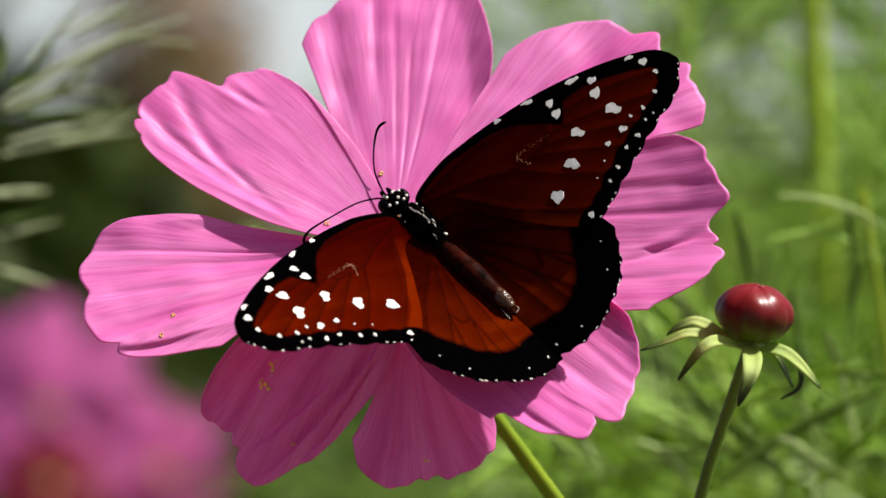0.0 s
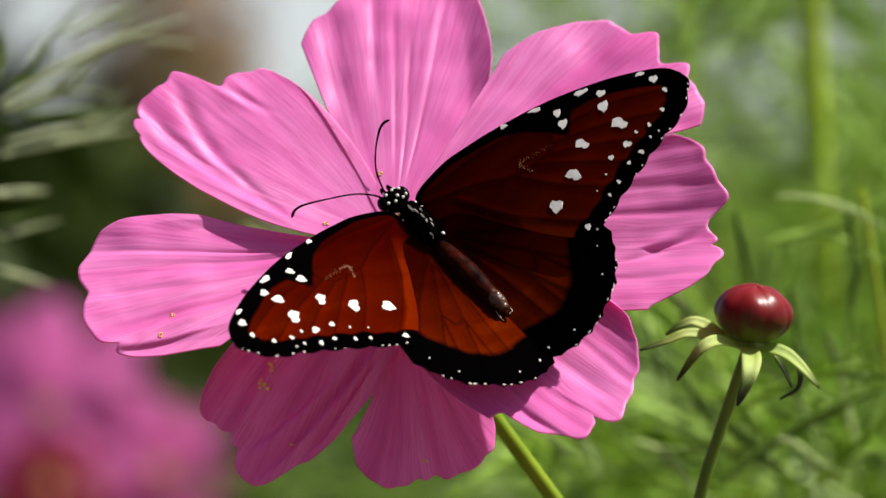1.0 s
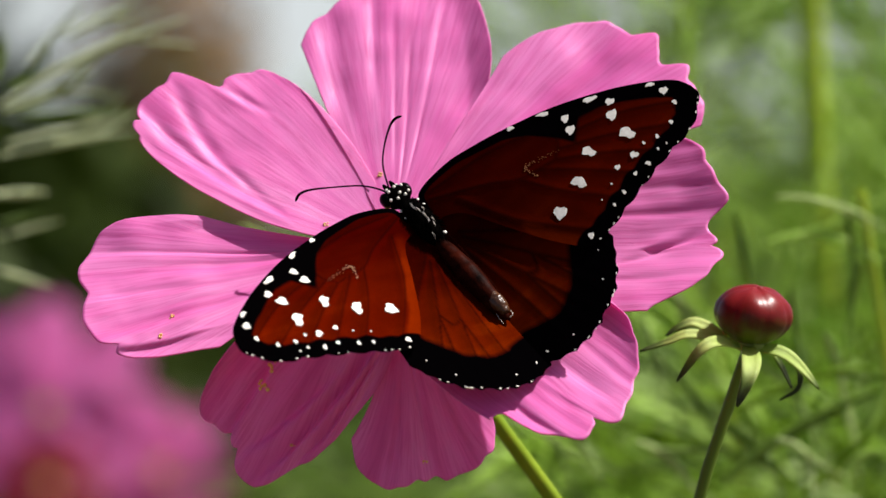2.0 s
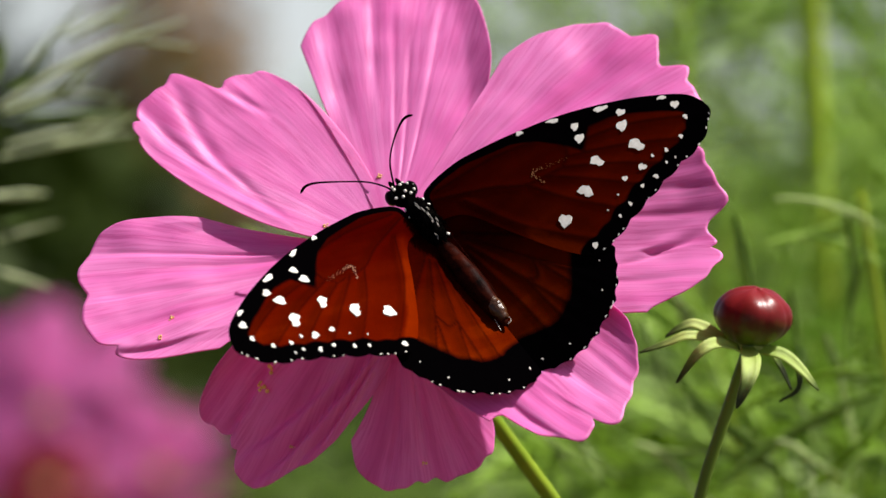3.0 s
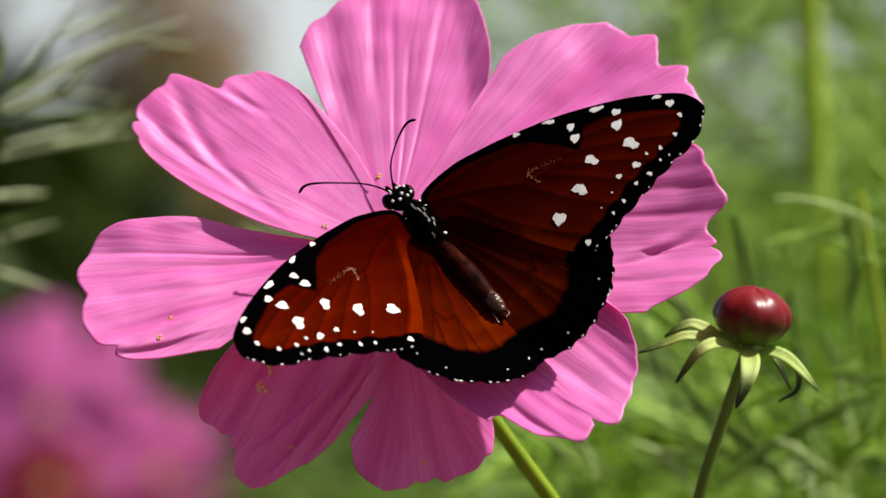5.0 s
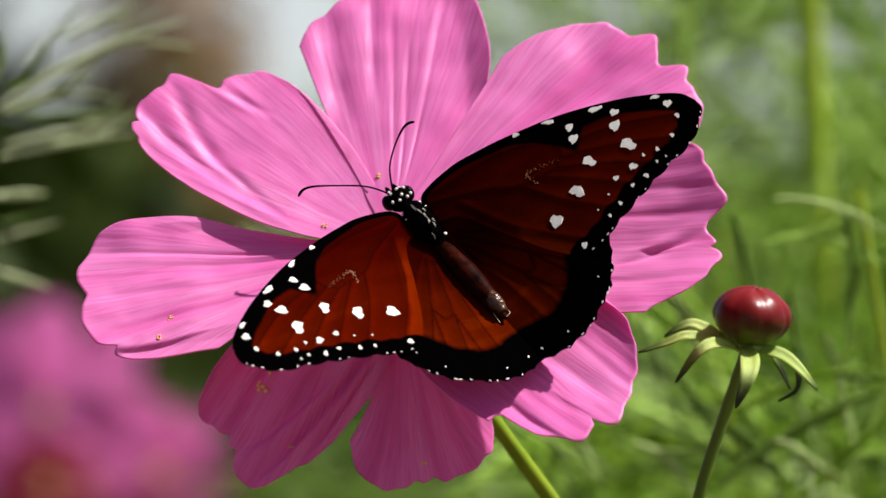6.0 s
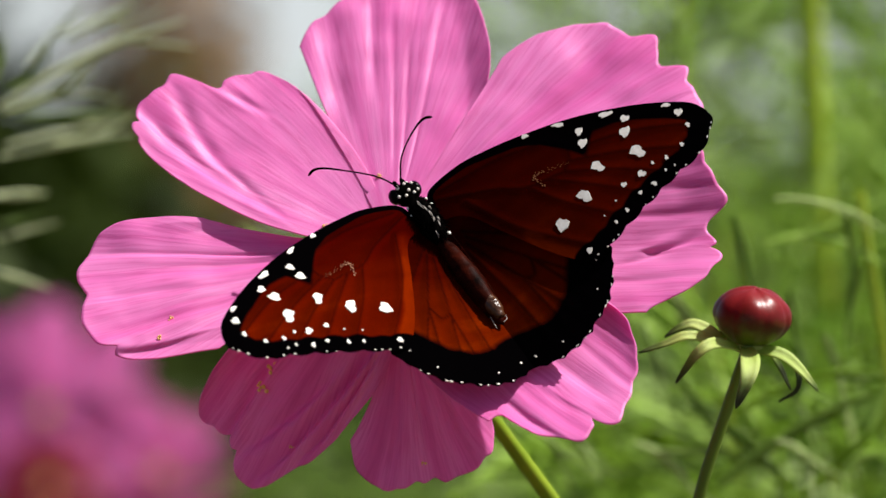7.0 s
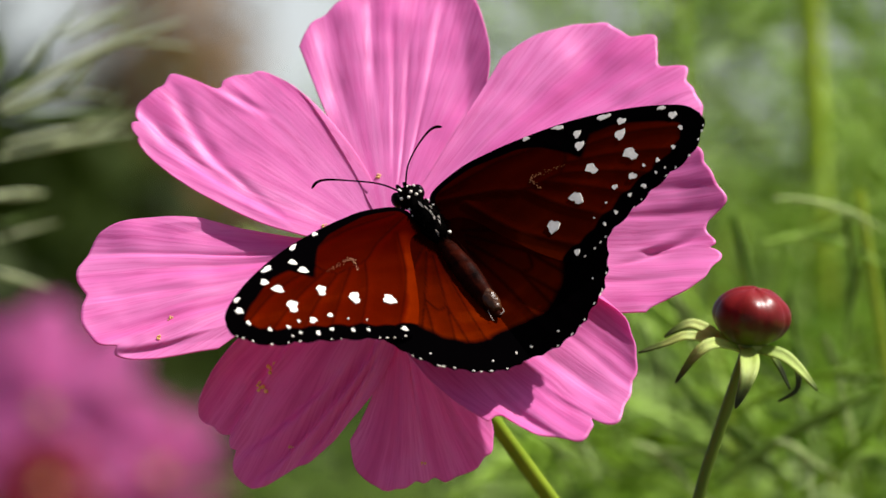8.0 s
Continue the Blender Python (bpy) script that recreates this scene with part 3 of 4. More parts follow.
def pollen_crumb(x, y, size, seed):
    """A crumb of pollen lying on a petal, at a place in the main flower's plane."""
    m = pose(-0.0075, 0.0, 0.7509, 51.33)
    # The crumb is dropped on the petal along the camera's line of sight.
    way = (m.to_3x3() @ TO_EYE).normalized()
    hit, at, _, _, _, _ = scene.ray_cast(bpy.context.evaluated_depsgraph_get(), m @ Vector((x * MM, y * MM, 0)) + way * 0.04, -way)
    if not hit:
        return
    rng = random.Random(seed)
    bm = bmesh.new()
    for _ in range(9):
        d = Vector((rng.uniform(-1, 1), rng.uniform(-1, 1), rng.uniform(0, 0.5))) * size * 0.8 * MM
        bmesh.ops.create_icosphere(bm, subdivisions=1, radius=rng.uniform(0.18, 0.4) * size * MM, matrix=Matrix.Translation(d))
    ob = part("pollen_crumb", bm, POLLEN)
    ob.matrix_world = Matrix.Translation(at) @ m.to_3x3().to_4x4()
    tagged(ob, "small clump of yellow pollen lying on a petal", "pollen", "pollen crumbs")


# ---- flower bud ----
def flower_bud():
    m = pose(0.0441, 0.010, 0.7402, 12, 7, 0)
    ob = empty_thing("flower_bud", m, "round dark red cosmos bud above green bracts", "flower bud")
    s = Shader("bud skin", 0.32, 0.14)
    tc = s.tree.nodes.new("ShaderNodeTexCoord")
    sep = s.tree.nodes.new("ShaderNodeSeparateXYZ")
    s.link(tc.outputs["Object"], sep.inputs[0])
    n = s.noise(260.0, s.coords((1, 1, 0.4)), 4)
    h = s.math("ADD", s.math("MULTIPLY", sep.outputs[2], 110.0), s.math("MULTIPLY", n, 0.7))
    s.colour(s.ramp(s.math("ADD", h, 0.25), [(0.22, (0.09, 0.15, 0.012)), (0.50, (0.070, 0.040, 0.009)), (0.72, (0.10, 0.007, 0.005)), (1.0, (0.17, 0.011, 0.012))]))
    s.bump(n, 0.25, 0.0005)

    def lobes(d):
        a = math.atan2(d.y, d.x)
        rim = 1 - d.z * d.z
        return 0.94 + 0.05 * abs(math.cos(4 * a + 0.5 + 0.4 * math.sin(2 * a))) ** 0.6 * rim + 0.025 * math.sin(3 * a + 1) * rim + 0.02 * math.sin(5 * a + 6 * d.z) * max(0, d.z) - 0.12 * max(0, -d.z) ** 1.5 * rim - 0.05 * max(0, d.z) ** 3

    part("bud", blob(5.75 * MM, 5.75 * MM, 4.7 * MM, (0, 0, -0.1 * MM), 40, 72, lobes), s.mat, ob, "dark red lobed bud, green below")
    part("base", blob(2.9 * MM, 2.9 * MM, 1.5 * MM, (0, 0, -4.1 * MM)), BRACT, ob)
    t = Shader("bract with dark tip", 0.45, 0.4)
    n = t.noise(420.0, t.coords((1, 1, 1)), 3)
    vein = t.noise(70.0, t.coords((14, 14, 1), "UV"), 2)
    along = t.math("ADD", t.attr("along"), t.math("MULTIPLY", t.math("SUBTRACT", n, 0.5), 0.25))
    c = t.ramp(along, [(0.0, (0.36, 0.50, 0.06)), (0.42, (0.60, 0.74, 0.20)), (0.66, (0.14, 0.22, 0.03)), (0.85, (0.012, 0.018, 0.006))])
    c = t.mix(t.math("MULTIPLY", vein, 0.25), c, (0.18, 0.28, 0.03))
    t.colour(c)
    t.translucent(c, 0.35, t.bump(vein, 0.3, 0.0003))
    inv = m.inverted()
    base = Vector((0.0430, 0.010, 0.7359))
    facing = Vector((0.1, -0.75, 0.65))
    for line, half, fresh in (
            (((-2.6, 2.5, 0.8), (-6.7, 4, 2.9), (-9.1, 4, 2.4), (-11.2, 4, 1.1)), 1.1, 0.1),
            (((-1.5, 0, 0.3), (-7.8, -1, 1.5), (-11.0, -1, 0.5), (-15.1, -1, -0.9)), 0.95, 0.2),
            (((-0.8, -2, -0.2), (-4.4, -5.2, 0.6), (-7.0, -6, -0.9), (-10.0, -4.5, -5.1)), 1.15, 0.1),
            (((0.3, -2, -0.2), (0.6, -5.6, -1.8), (0.1, -8.0, -4.4), (-1.6, -8.5, -8.5)), 1.75, 0.15),
            (((1.2, -1, -0.4), (5.1, -2, -1.1), (7.8, -2.2, -3.1), (10.6, -2, -6.3)), 1.25, 0.45),
            (((2.0, 2, -0.6), (4.0, 3, -1.2), (5.4, 3.2, -3.1), (7.0, 3.2, -6.5)), 0.5, -0.35),
            (((3.0, 2, -0.8), (7.4, 2.5, -2.6), (7.9, 2.5, -6.2), (5.1, 2.5, -8.1)), 0.5, -0.35)):
        mid = [base + Vector(p) * MM for p in spline(line, 18)]
        rows, share = [], []
        for k, p in enumerate(mid):
            f = k / 17
            way = (mid[min(k + 1, 17)] - mid[max(k - 1, 0)]).normalized()
            across = way.cross(facing).normalized()
            up = across.cross(way)
            w = half * (0.35 + 0.65 * math.sin(math.pi * min(1, f / 0.55) / 2)) * (1 - f) ** 0.75 * 1.15 + 0.05
            rows.append([inv @ (p + (across * w * e + up * 0.3 * w * e * e) * MM) for e in (-1, -0.5, 0, 0.5, 1)])
            share.append([f - fresh * 0.6] * 5)
        grid_uv = [[(e / 4, k / 17) for e in range(5)] for k in range(18)]
        b = part("bract", grid_mesh("bract", np.array([[tuple(q) for q in r] for r in rows]), grid_uv, {"along": share}), t.mat, ob)
        th = b.modifiers.new("thickness", "SOLIDIFY")
        th.thickness = 0.25 * MM
    stem_under(ob, [(0, 0, -0.005)] + [tuple(inv @ Vector(p)) for p in ((0.0411, 0.010, 0.7325), (0.0392, 0.010, 0.7235), (0.0366, 0.011, 0.714), (0.0335, 0.012, 0.702), (0.029, 0.015, 0.68), (0.022, 0.025, 0.6), (0.02, 0.03, 0.3), (0.03, 0.03, -0.01))], 0.85, 1.5, BUD_STEM)


# ---- butterfly ----
HINGE = 1.2
COSTA = [(3.5, 0.2), (6.2, 1.6), (6.8, 6.9), (6.1, 11.2), (4.8, 16.2), (2.2, 23.5), (-1.5, 30.7), (-4.8, 35.6), (-7.3, 38.4), (-9.6, 39.5)]
TERMEN = [(-18.2, 14.0), (-18.3, 16.8), (-17.1, 21.8), (-16.1, 26.3), (-15.2, 31.0), (-14.6, 35.2), (-13.0, 37.8), (-11.3, 39.4), (-9.6, 39.5)]
INNER = [(1.5, -0.6), (-0.7, 3.8), (-6.9, 7.0), (-12.8, 10.0), (-16.5, 12.4), (-18.2, 14.0)]
HIND_LEAD = [(4.6, 0.0), (3.4, 5.0), (-3.0, 12.0), (-10.5, 16.2), (-18.2, 17.4)]
HIND_OUTER = [(-26.2, -2.0), (-27.6, 1.8), (-27.8, 4.7), (-27.3, 7.5), (-26.1, 10.1), (-24.9, 12.5), (-22.5, 14.8), (-20.3, 16.2), (-18.2, 17.4)]
HIND_INNER = [(4.5, -0.9), (-8.0, -1.8), (-16.0, -2.5), (-23.0, -2.9), (-26.2, -2.0)]
SPOTS = [(4.1, 17.0, 0.5, 1.5), (2.35, 21.7, 0.6, 1.6), (-0.55, 23.5, 0.66), (-2.5, 22.95, 0.85), (-0.8, 27.9, 0.75, 1.6), (-3.2, 29.7, 0.72),
         (-5.0, 28.6, 1.0), (-8.7, 28.4, 1.12), (-7.0, 22.7, 0.95), (-9.6, 18.8, 1.12), (-11.2, 13.95, 1.12), (-5.3, 35.4, 0.55, 1.35),
         (-7.4, 36.2, 0.68), (-9.9, 36.2, 0.42), (-11.9, 33.9, 0.4), (-12.0, 27.0, 0.68), (-11.8, 24.1, 0.48), (-16.95, 14.9, 0.5)]
SMALL_SPOTS = [(-12.2, 31.1, 0.36), (-14.4, 27.6, 0.42), (-14.3, 25.3, 0.36), (-15.3, 22.4, 0.34), (-15.8, 20.2, 0.28), (-11.6, 29.1, 0.26), (-13.7, 30.0, 0.24), (-13.9, 31.4, 0.18), (-13.1, 21.9, 0.16), (-14.0, 19.4, 0.14)]
FORE_VEINS = [[(4, 2), (0, 9), (-3, 13), (-4.5, 18.5)], [(5, 3), (3.6, 12), (1, 19), (-1.2, 21)], [(-1.2, 21), (-3.2, 20.2), (-4.5, 18.5)],
              [(1, 5), (-8, 9.2), (-17.6, 16.4)], [(-3, 13), (-9, 16.4), (-16.8, 22.4)], [(-4, 16), (-9, 20.8), (-16, 27)],
              [(-4.5, 18.5), (-9, 24.5), (-15.2, 31.5)], [(-3.6, 20), (-7.5, 27), (-14, 36.3)], [(-2.2, 20.8), (-5.5, 29.5), (-11.5, 38.8)],
              [(-1.2, 21), (-2.6, 28), (-7.0, 38)]]
HIND_VEINS = [[(-2, 2), (-10, 10), (-19.6, 16.6)], [(-3, 2), (-12, 7.5), (-22.8, 14.4)], [(-12, 7.5), (-18, 9.5), (-25.2, 12)],
              [(-4, 1.5), (-14, 5.0), (-26.4, 9.4)], [(-14, 5), (-20, 5.5), (-27.5, 6.4)], [(-5, 1), (-16, 2.4), (-27.7, 3.2)], [(-12, 7.5), (-14.5, 6.6), (-14, 5.0)]]


def near(points, line):
    """Distance of each grid point to a dense line."""
    d = np.full(points.shape[:2], 1e9)
    for p in line:
        d = np.minimum(d, np.hypot(points[..., 0] - p[0], points[..., 1] - p[1]))
    return d


def scalloped(line, depth, waves):
    t = np.linspace(0, 1, len(line))
    d = np.gradient(line, axis=0)
    nrm = np.stack([-d[:, 1], d[:, 0]], 1)
    nrm /= np.linalg.norm(nrm, axis=1, keepdims=True)
    amp = depth * (np.abs(np.sin(np.pi * waves * t)) - 0.5) * np.sin(np.pi * t) ** 0.4
    return line + nrm * amp[:, None]


def wing_rise(u, v, z0, camber):
    """Height of a wing's upper face over its own plane, mm."""
    return z0 + camber * np.sin(np.pi * np.clip((5.0 - u) / 24.0, 0, 1)) * np.clip(v / 20, 0, 1) - 0.0006 * v * v


def wing_mesh(lead, trail, veins, border, field, side, z0, camber):
    n, m = len(lead), 72
    w = np.linspace(0, 1, m)[None, :, None]
    p = lead[:, None] * (1 - w) + trail[:, None] * w
    vein, ridge = np.zeros(p.shape[:2]), np.zeros(p.shape[:2])
    for v in veins:
        dist = near(p, spline(v, 90))
        # Veins are coloured wider on the right wing, for the shade along them.
        vein = np.maximum(vein, np.clip(1.2 - dist / (0.22 if side > 0 else 0.36), 0, 1))
        ridge = np.maximum(ridge, np.exp(-((dist / 0.75) ** 2)))
    z = wing_rise(p[..., 0], p[..., 1], z0, camber) + 0.11 * ridge * np.clip(border(p), 0, 1)
    pts = np.stack([p[..., 0], side * p[..., 1], z], -1) * MM
    return grid_mesh("wing", pts, None, {"vein": vein, "border": border(p), "field": field(p)})


def spot_mesh(spots, side, z_at, seed):
    """Thin raised patches of white scales with uneven outlines."""
    rng = np.random.default_rng(seed)
    bm = bmesh.new()
    for u, v, r, *long in spots:
        k_long = long[0] if long else 1.0
        lu, lv = long[1:] if len(long) == 3 else (-0.34, 0.94)  # the way in which it is drawn out
        a0, squash, turn = rng.uniform(0, 6), rng.uniform(0.8, 1.05), rng.uniform(-0.5, 0.5) + 1.2
        ring = []
        for k in range(12):
            a = k * math.pi / 6
            rr = 0.85 * r * (1 + 0.18 * math.cos(2 * a) + 0.13 * math.sin(2 * a + a0) + 0.17 * math.sin(3 * a + 2 * a0) + 0.12 * math.sin(5 * a + 3 * a0))
            du, dv = rr * math.cos(a) * squash, rr * math.sin(a)
            du, dv = du * math.cos(turn - 1.2) - dv * math.sin(turn - 1.2), du * math.sin(turn - 1.2) + dv * math.cos(turn - 1.2)
            run, wide = (lu * du + lv * dv) * k_long, (lv * du - lu * dv) / k_long
            ring.append((u + lu * run + lv * wide, v + lv * run - lu * wide))
        top = [bm.verts.new(Vector((a, side * b, z_at(a, b) + 0.14)) * MM) for a, b in ring]
        low = [bm.verts.new(Vector((u + (a - u) * 1.02, side * (v + (b - v) * 1.02), z_at(a, b) - 0.06)) * MM) for a, b in ring]
        bm.faces.new(top if side > 0 else top[::-1])
        for k in range(12):
            j = (k + 1) % 12
            bm.faces.new((low[k], low[j], top[j], top[k]) if side > 0 else (low[j], low[k], top[k], top[j]))
    bmesh.ops.recalc_face_normals(bm, faces=bm.faces)
    return bm


def wing_pose(side, raise_deg, sweep):
    """A wing's pose on the body: raised about the hinge, swept in its own plane."""
    return (Matrix.Translation((0, side * HINGE * MM, 0)) @ pose(0, 0, 0, side * raise_deg, 0, 0)
            @ Matrix.Translation((4 * MM, 0, 0)) @ pose(0, 0, 0, 0, 0, -side * sweep) @ Matrix.Translation((-4 * MM, 0, 0)))


def wings(body, side):
    n = 150
    costa = spline(COSTA, n)
    termen = scalloped(spline(TERMEN, 300), 0.45, 8)
    trail = np.vstack([spline(INNER, 120), termen[1:]])
    trail = spline(trail[::3].tolist() + [trail[-1].tolist()], n)

    def border(p):
        u, v = p[..., 0], p[..., 1]
        wc = np.interp(v, [0, 8, 15, 18, 20, 22.2, 23.6, 25, 28, 34, 40], [0.9, 1.1, 1.6, 2.6, 4.4, 6.6, 5.0, 3.2, 2.4, 2.6, 3.2])
        wt = np.interp(v, [10, 16, 24, 32, 37], [2.0, 2.6, 2.9, 2.7, 3.4])
        return np.minimum(near(p, costa[::2]) / wc, near(p, termen[::3]) / wt)

    fold = spline(INNER, 120)

    def field(p):
        # The right wing's bright strip is cut short to imitate its weaker light.
        start = 2.5 if side > 0 else 8.0
        strip = np.clip(1.6 - near(p, fold) / 1.3, 0, 1) * np.clip((p[..., 1] - start) / 2, 0, 1)
        return np.clip((4.0 - p[..., 0]) / 18.0, 0, 0.7) * np.clip(0.25 + p[..., 1] / 16.0, 0, 1) + 0.6 * strip

    fore = part("forewing", wing_mesh(costa, trail, FORE_VEINS, border, field, side, 0.35, 0.5), FORE, body, "maroon-orange forewing with black margin")

    def z_fore(u, v):
        return float(wing_rise(u, v, 0.35, 0.5))

    rng = np.random.default_rng(3)
    small = []
    edge = spline(TERMEN, 300)
    d = np.gradient(edge, axis=0)
    nrm = np.stack([-d[:, 1], d[:, 0]], 1) / np.linalg.norm(d, axis=1, keepdims=True)
    if nrm[150, 0] < 0:
        nrm = -nrm
    for k in range(20):
        i = int(20 + k * 13.5 + rng.uniform(-4, 4))
        if rng.uniform() < 0.55:
            q = edge[min(i, 299)] + nrm[min(i, 299)] * 0.12
            way = unit(d[min(i, 299)])
            small.append((q[0], q[1], rng.uniform(0.08, 0.17), 1.6, way[0], way[1]))
    for k, spot in enumerate(SPOTS + SMALL_SPOTS):
        part("wing_spot", spot_mesh([spot], side, z_fore, 11 + k), WHITE, fore, "white wing spot", False)
    tagged(part("fringe", spot_mesh(small, side, z_fore, 11), WHITE, fore, "fine white flecks along the margin", False), kind="stuff")

    mark = spline([(-3.6, 19.7), (-2.9, 17.2), (-2.2, 15.2), (-2.6, 14.6), (-4.6, 15.2)], 52)
    flecks = [(u + rng.normal() * 0.15, v + rng.normal() * 0.15, rng.uniform(0.04, 0.10) * (0.5 if k < 26 else 1.1)) for k, (u, v) in enumerate(mark)]
    part("cell_mark", spot_mesh(flecks, side, z_fore, 31), TAN, fore, "pale orange flecks at the wing cell", False)

    lead = spline(HIND_LEAD, n)
    outer = scalloped(spline(HIND_OUTER, 300), -0.5, 9)
    htrail = np.vstack([spline(HIND_INNER, 160), outer[1:]])
    htrail = spline(htrail[::3].tolist() + [htrail[-1].tolist()], n)

    def hborder(p):
        return near(p, outer[::3]) / np.interp(p[..., 1], [0, 6, 10, 14, 17], [6.2, 6.0, 6.6, 6.6, 5.6])

    def hfield(p):
        return np.clip((-4.0 - p[..., 0]) / 16.0, 0, 0.78)

    hind = part("hindwing", wing_mesh(lead, htrail, HIND_VEINS, hborder, hfield, side, -0.25, 0.4), HIND, body, "orange hindwing with broad black margin")
    flecks = []
    edge = spline(HIND_OUTER, 300)
    d = np.gradient(edge, axis=0)
    nrm = np.stack([-d[:, 1], d[:, 0]], 1) / np.linalg.norm(d, axis=1, keepdims=True)
    if nrm[150, 0] < 0:
        nrm = -nrm
    for k in range(17):
        i = 20 + 16 * k
        off = rng.uniform(0.05, 0.2) if k % 4 else rng.uniform(1.4, 2.4)
        q = edge[i + int(rng.integers(-4, 5))] + nrm[i] * off
        if rng.uniform() < 0.8:
            way = unit(d[i])
            flecks.append((q[0], q[1], rng.uniform(0.09, 0.19), 1.7 if k % 4 else 1.0, way[0], way[1]))
    tagged(part("fringe", spot_mesh(flecks, side, lambda a, b: float(wing_rise(a, b, -0.25, 0.4)), 12), WHITE, hind, "tiny white marginal flecks", False), kind="stuff")
    return fore, hind


def butterfly():
    ob = empty_thing("butterfly", pose(-0.0016, -0.0073, 0.7522, -32, -41, 135), "dark orange butterfly with black margins and white spots", "butterfly")
    thorax = part("thorax", blob(4.7 * MM, 1.85 * MM, 1.9 * MM, (2.2 * MM, 0, 0.4 * MM), 20, 28, lambda d: 1 + 0.04 * math.sin(9 * d.x + 5 * d.y)), BLACK, ob, "black furry thorax with white marks")
    rng = random.Random(4)
    hairs = []
    for _ in range(420):
        d = Vector((rng.gauss(0, 1), rng.gauss(0, 1), abs(rng.gauss(0, 1)))).normalized()
        o = Vector((2.2 + 4.6 * d.x, 1.8 * d.y, 0.4 + 1.85 * d.z))
        e = o + (d * 0.7 + Vector((-0.9, rng.uniform(-0.3, 0.3), 0.1))) * rng.uniform(0.3, 0.8)
        hairs.append((np.array([o, (o + e) / 2 + d * 0.1, e]) * MM, np.array([0.05, 0.04, 0.015]) * MM))
    part("fur", tubes("fur", hairs, 3), BLACK, thorax)

    def on_back(x, y):
        return 0.4 + 1.9 * math.sqrt(max(0.05, 1 - ((x - 2.2) / 4.7) ** 2 - (y / 1.85) ** 2))

    streaks = []
    for x, y, l in ((4.6, 0.25, 1.1), (3.4, 0.05, 0.8), (2.2, -0.15, 0.8), (1.2, -0.1, 0.5), (0.2, -0.5, 0.6), (3.0, -0.7, 0.5), (1.0, -0.9, 0.5), (-1.0, 0.5, 0.5)):
        for _ in range(4):
            a, b = x + rng.uniform(-0.25, 0.25), y + rng.uniform(-0.16, 0.16)
            k = l * rng.uniform(0.9, 1.5)
            pts = [(a - k * f, b + 0.12 * f * rng.uniform(-1, 1), on_back(a - k * f, b) + 0.06 + 0.08 * math.sin(math.pi * f)) for f in (0, 0.33, 0.66, 1)]
            streaks.append((np.array(pts) * MM, np.array([0.025, 0.04, 0.035, 0.012]) * MM))
    part("white_hairs", tubes("white_hairs", streaks, 4), BRISTLE, thorax, "streaks of short white hairs")
    bm = bmesh.new()
    for x, y, r in ((5.3, -1.55, 0.26), (5.0, 1.5, 0.24), (4.1, -1.8, 0.22), (-1.5, -1.3, 0.3), (3.7, 1.7, 0.2)):
        bmesh.ops.create_icosphere(bm, subdivisions=2, radius=r * MM, matrix=Matrix.Translation((x * MM, y * MM, (on_back(x, y) + 0.02) * MM)) @ Matrix.Diagonal((1, 1, 0.6, 1)))
    part("white_dots", bm, WHITE, thorax, "small white dots beside the thorax")

    def rings(d):
        return (1 + 0.03 * math.cos(d.x * 24)) * (1 - 0.18 * max(0, d.x))

    part("abdomen", blob(9.6 * MM, 1.65 * MM, 1.7 * MM, (-8.8 * MM, 0, 0.1 * MM), 64, 28, rings), ABDOMEN, ob, "dark brown segmented abdomen")
    # Paler glossy blob added for the glint at the abdomen's brown end.
    tip = part("abdomen_tip", blob(2.7 * MM, 1.2 * MM, 1.25 * MM, (-15.4 * MM, -0.15 * MM, 0.45 * MM), 20, 24, lambda d: (1 + 0.07 * math.sin(14 * d.x)) * (1 - 0.15 * max(0, -d.x))), TIP_GLINT, ob, "brown end of the abdomen with its glint painted in")
    tails = [(spline([(-17.4, -0.9, 0.5), (-18.1, -0.75, 0.6), (-18.3, -0.1, 0.5)], 8), 0.045), (spline([(-16.6, 1.0, 0.3), (-17.6, 1.15, 0.4), (-18.6, 1.2, 0.3)], 8), 0.03)]
    part("bristles", tubes("bristles", [(p * MM, r * MM) for p, r in tails], 5), BRISTLE, tip, "pale glossy bristles")
    # Thin tube added where the sun catches the abdomen's right edge.
    rim_line = spline([(-1.6, -1.5, 0.9), (-6.0, -1.55, 0.85), (-11.0, -1.6, 0.75), (-14.5, -1.35, 0.7)], 30)
    part("side_line", tubes("side_line", [(rim_line * MM, np.linspace(0.02, 0.04, 30) * MM)], 5), ABDOMEN, ob, "thin line standing in for the abdomen's sunlit edge")
    head = part("head", blob(1.75 * MM, 1.9 * MM, 1.7 * MM, (7.9 * MM, 0, -0.2 * MM), 16, 22), BLACK, ob, "black head with white dots")
    for sgn in (-1, 1):
        part("eye", blob(1.15 * MM, 0.85 * MM, 1.15 * MM, (8.3 * MM, sgn * 1.65 * MM, -0.25 * MM)), GLOSS, head, "glossy black compound eye")
        part("palp", blob(1.0 * MM, 0.35 * MM, 0.4 * MM, (9.7 * MM, sgn * 0.55 * MM, 0.1 * MM)), BLACK, head)
    bm = bmesh.new()
    for az, el in ((0, 62), (55, 48), (-55, 48), (80, 28), (-80, 28), (150, 50), (-150, 50), (25, 18), (-28, 16), (180, 74), (110, 35), (-110, 35)):
        d = Vector((math.cos(radians(az)) * math.cos(radians(el)), math.sin(radians(az)) * math.cos(radians(el)), math.sin(radians(el))))
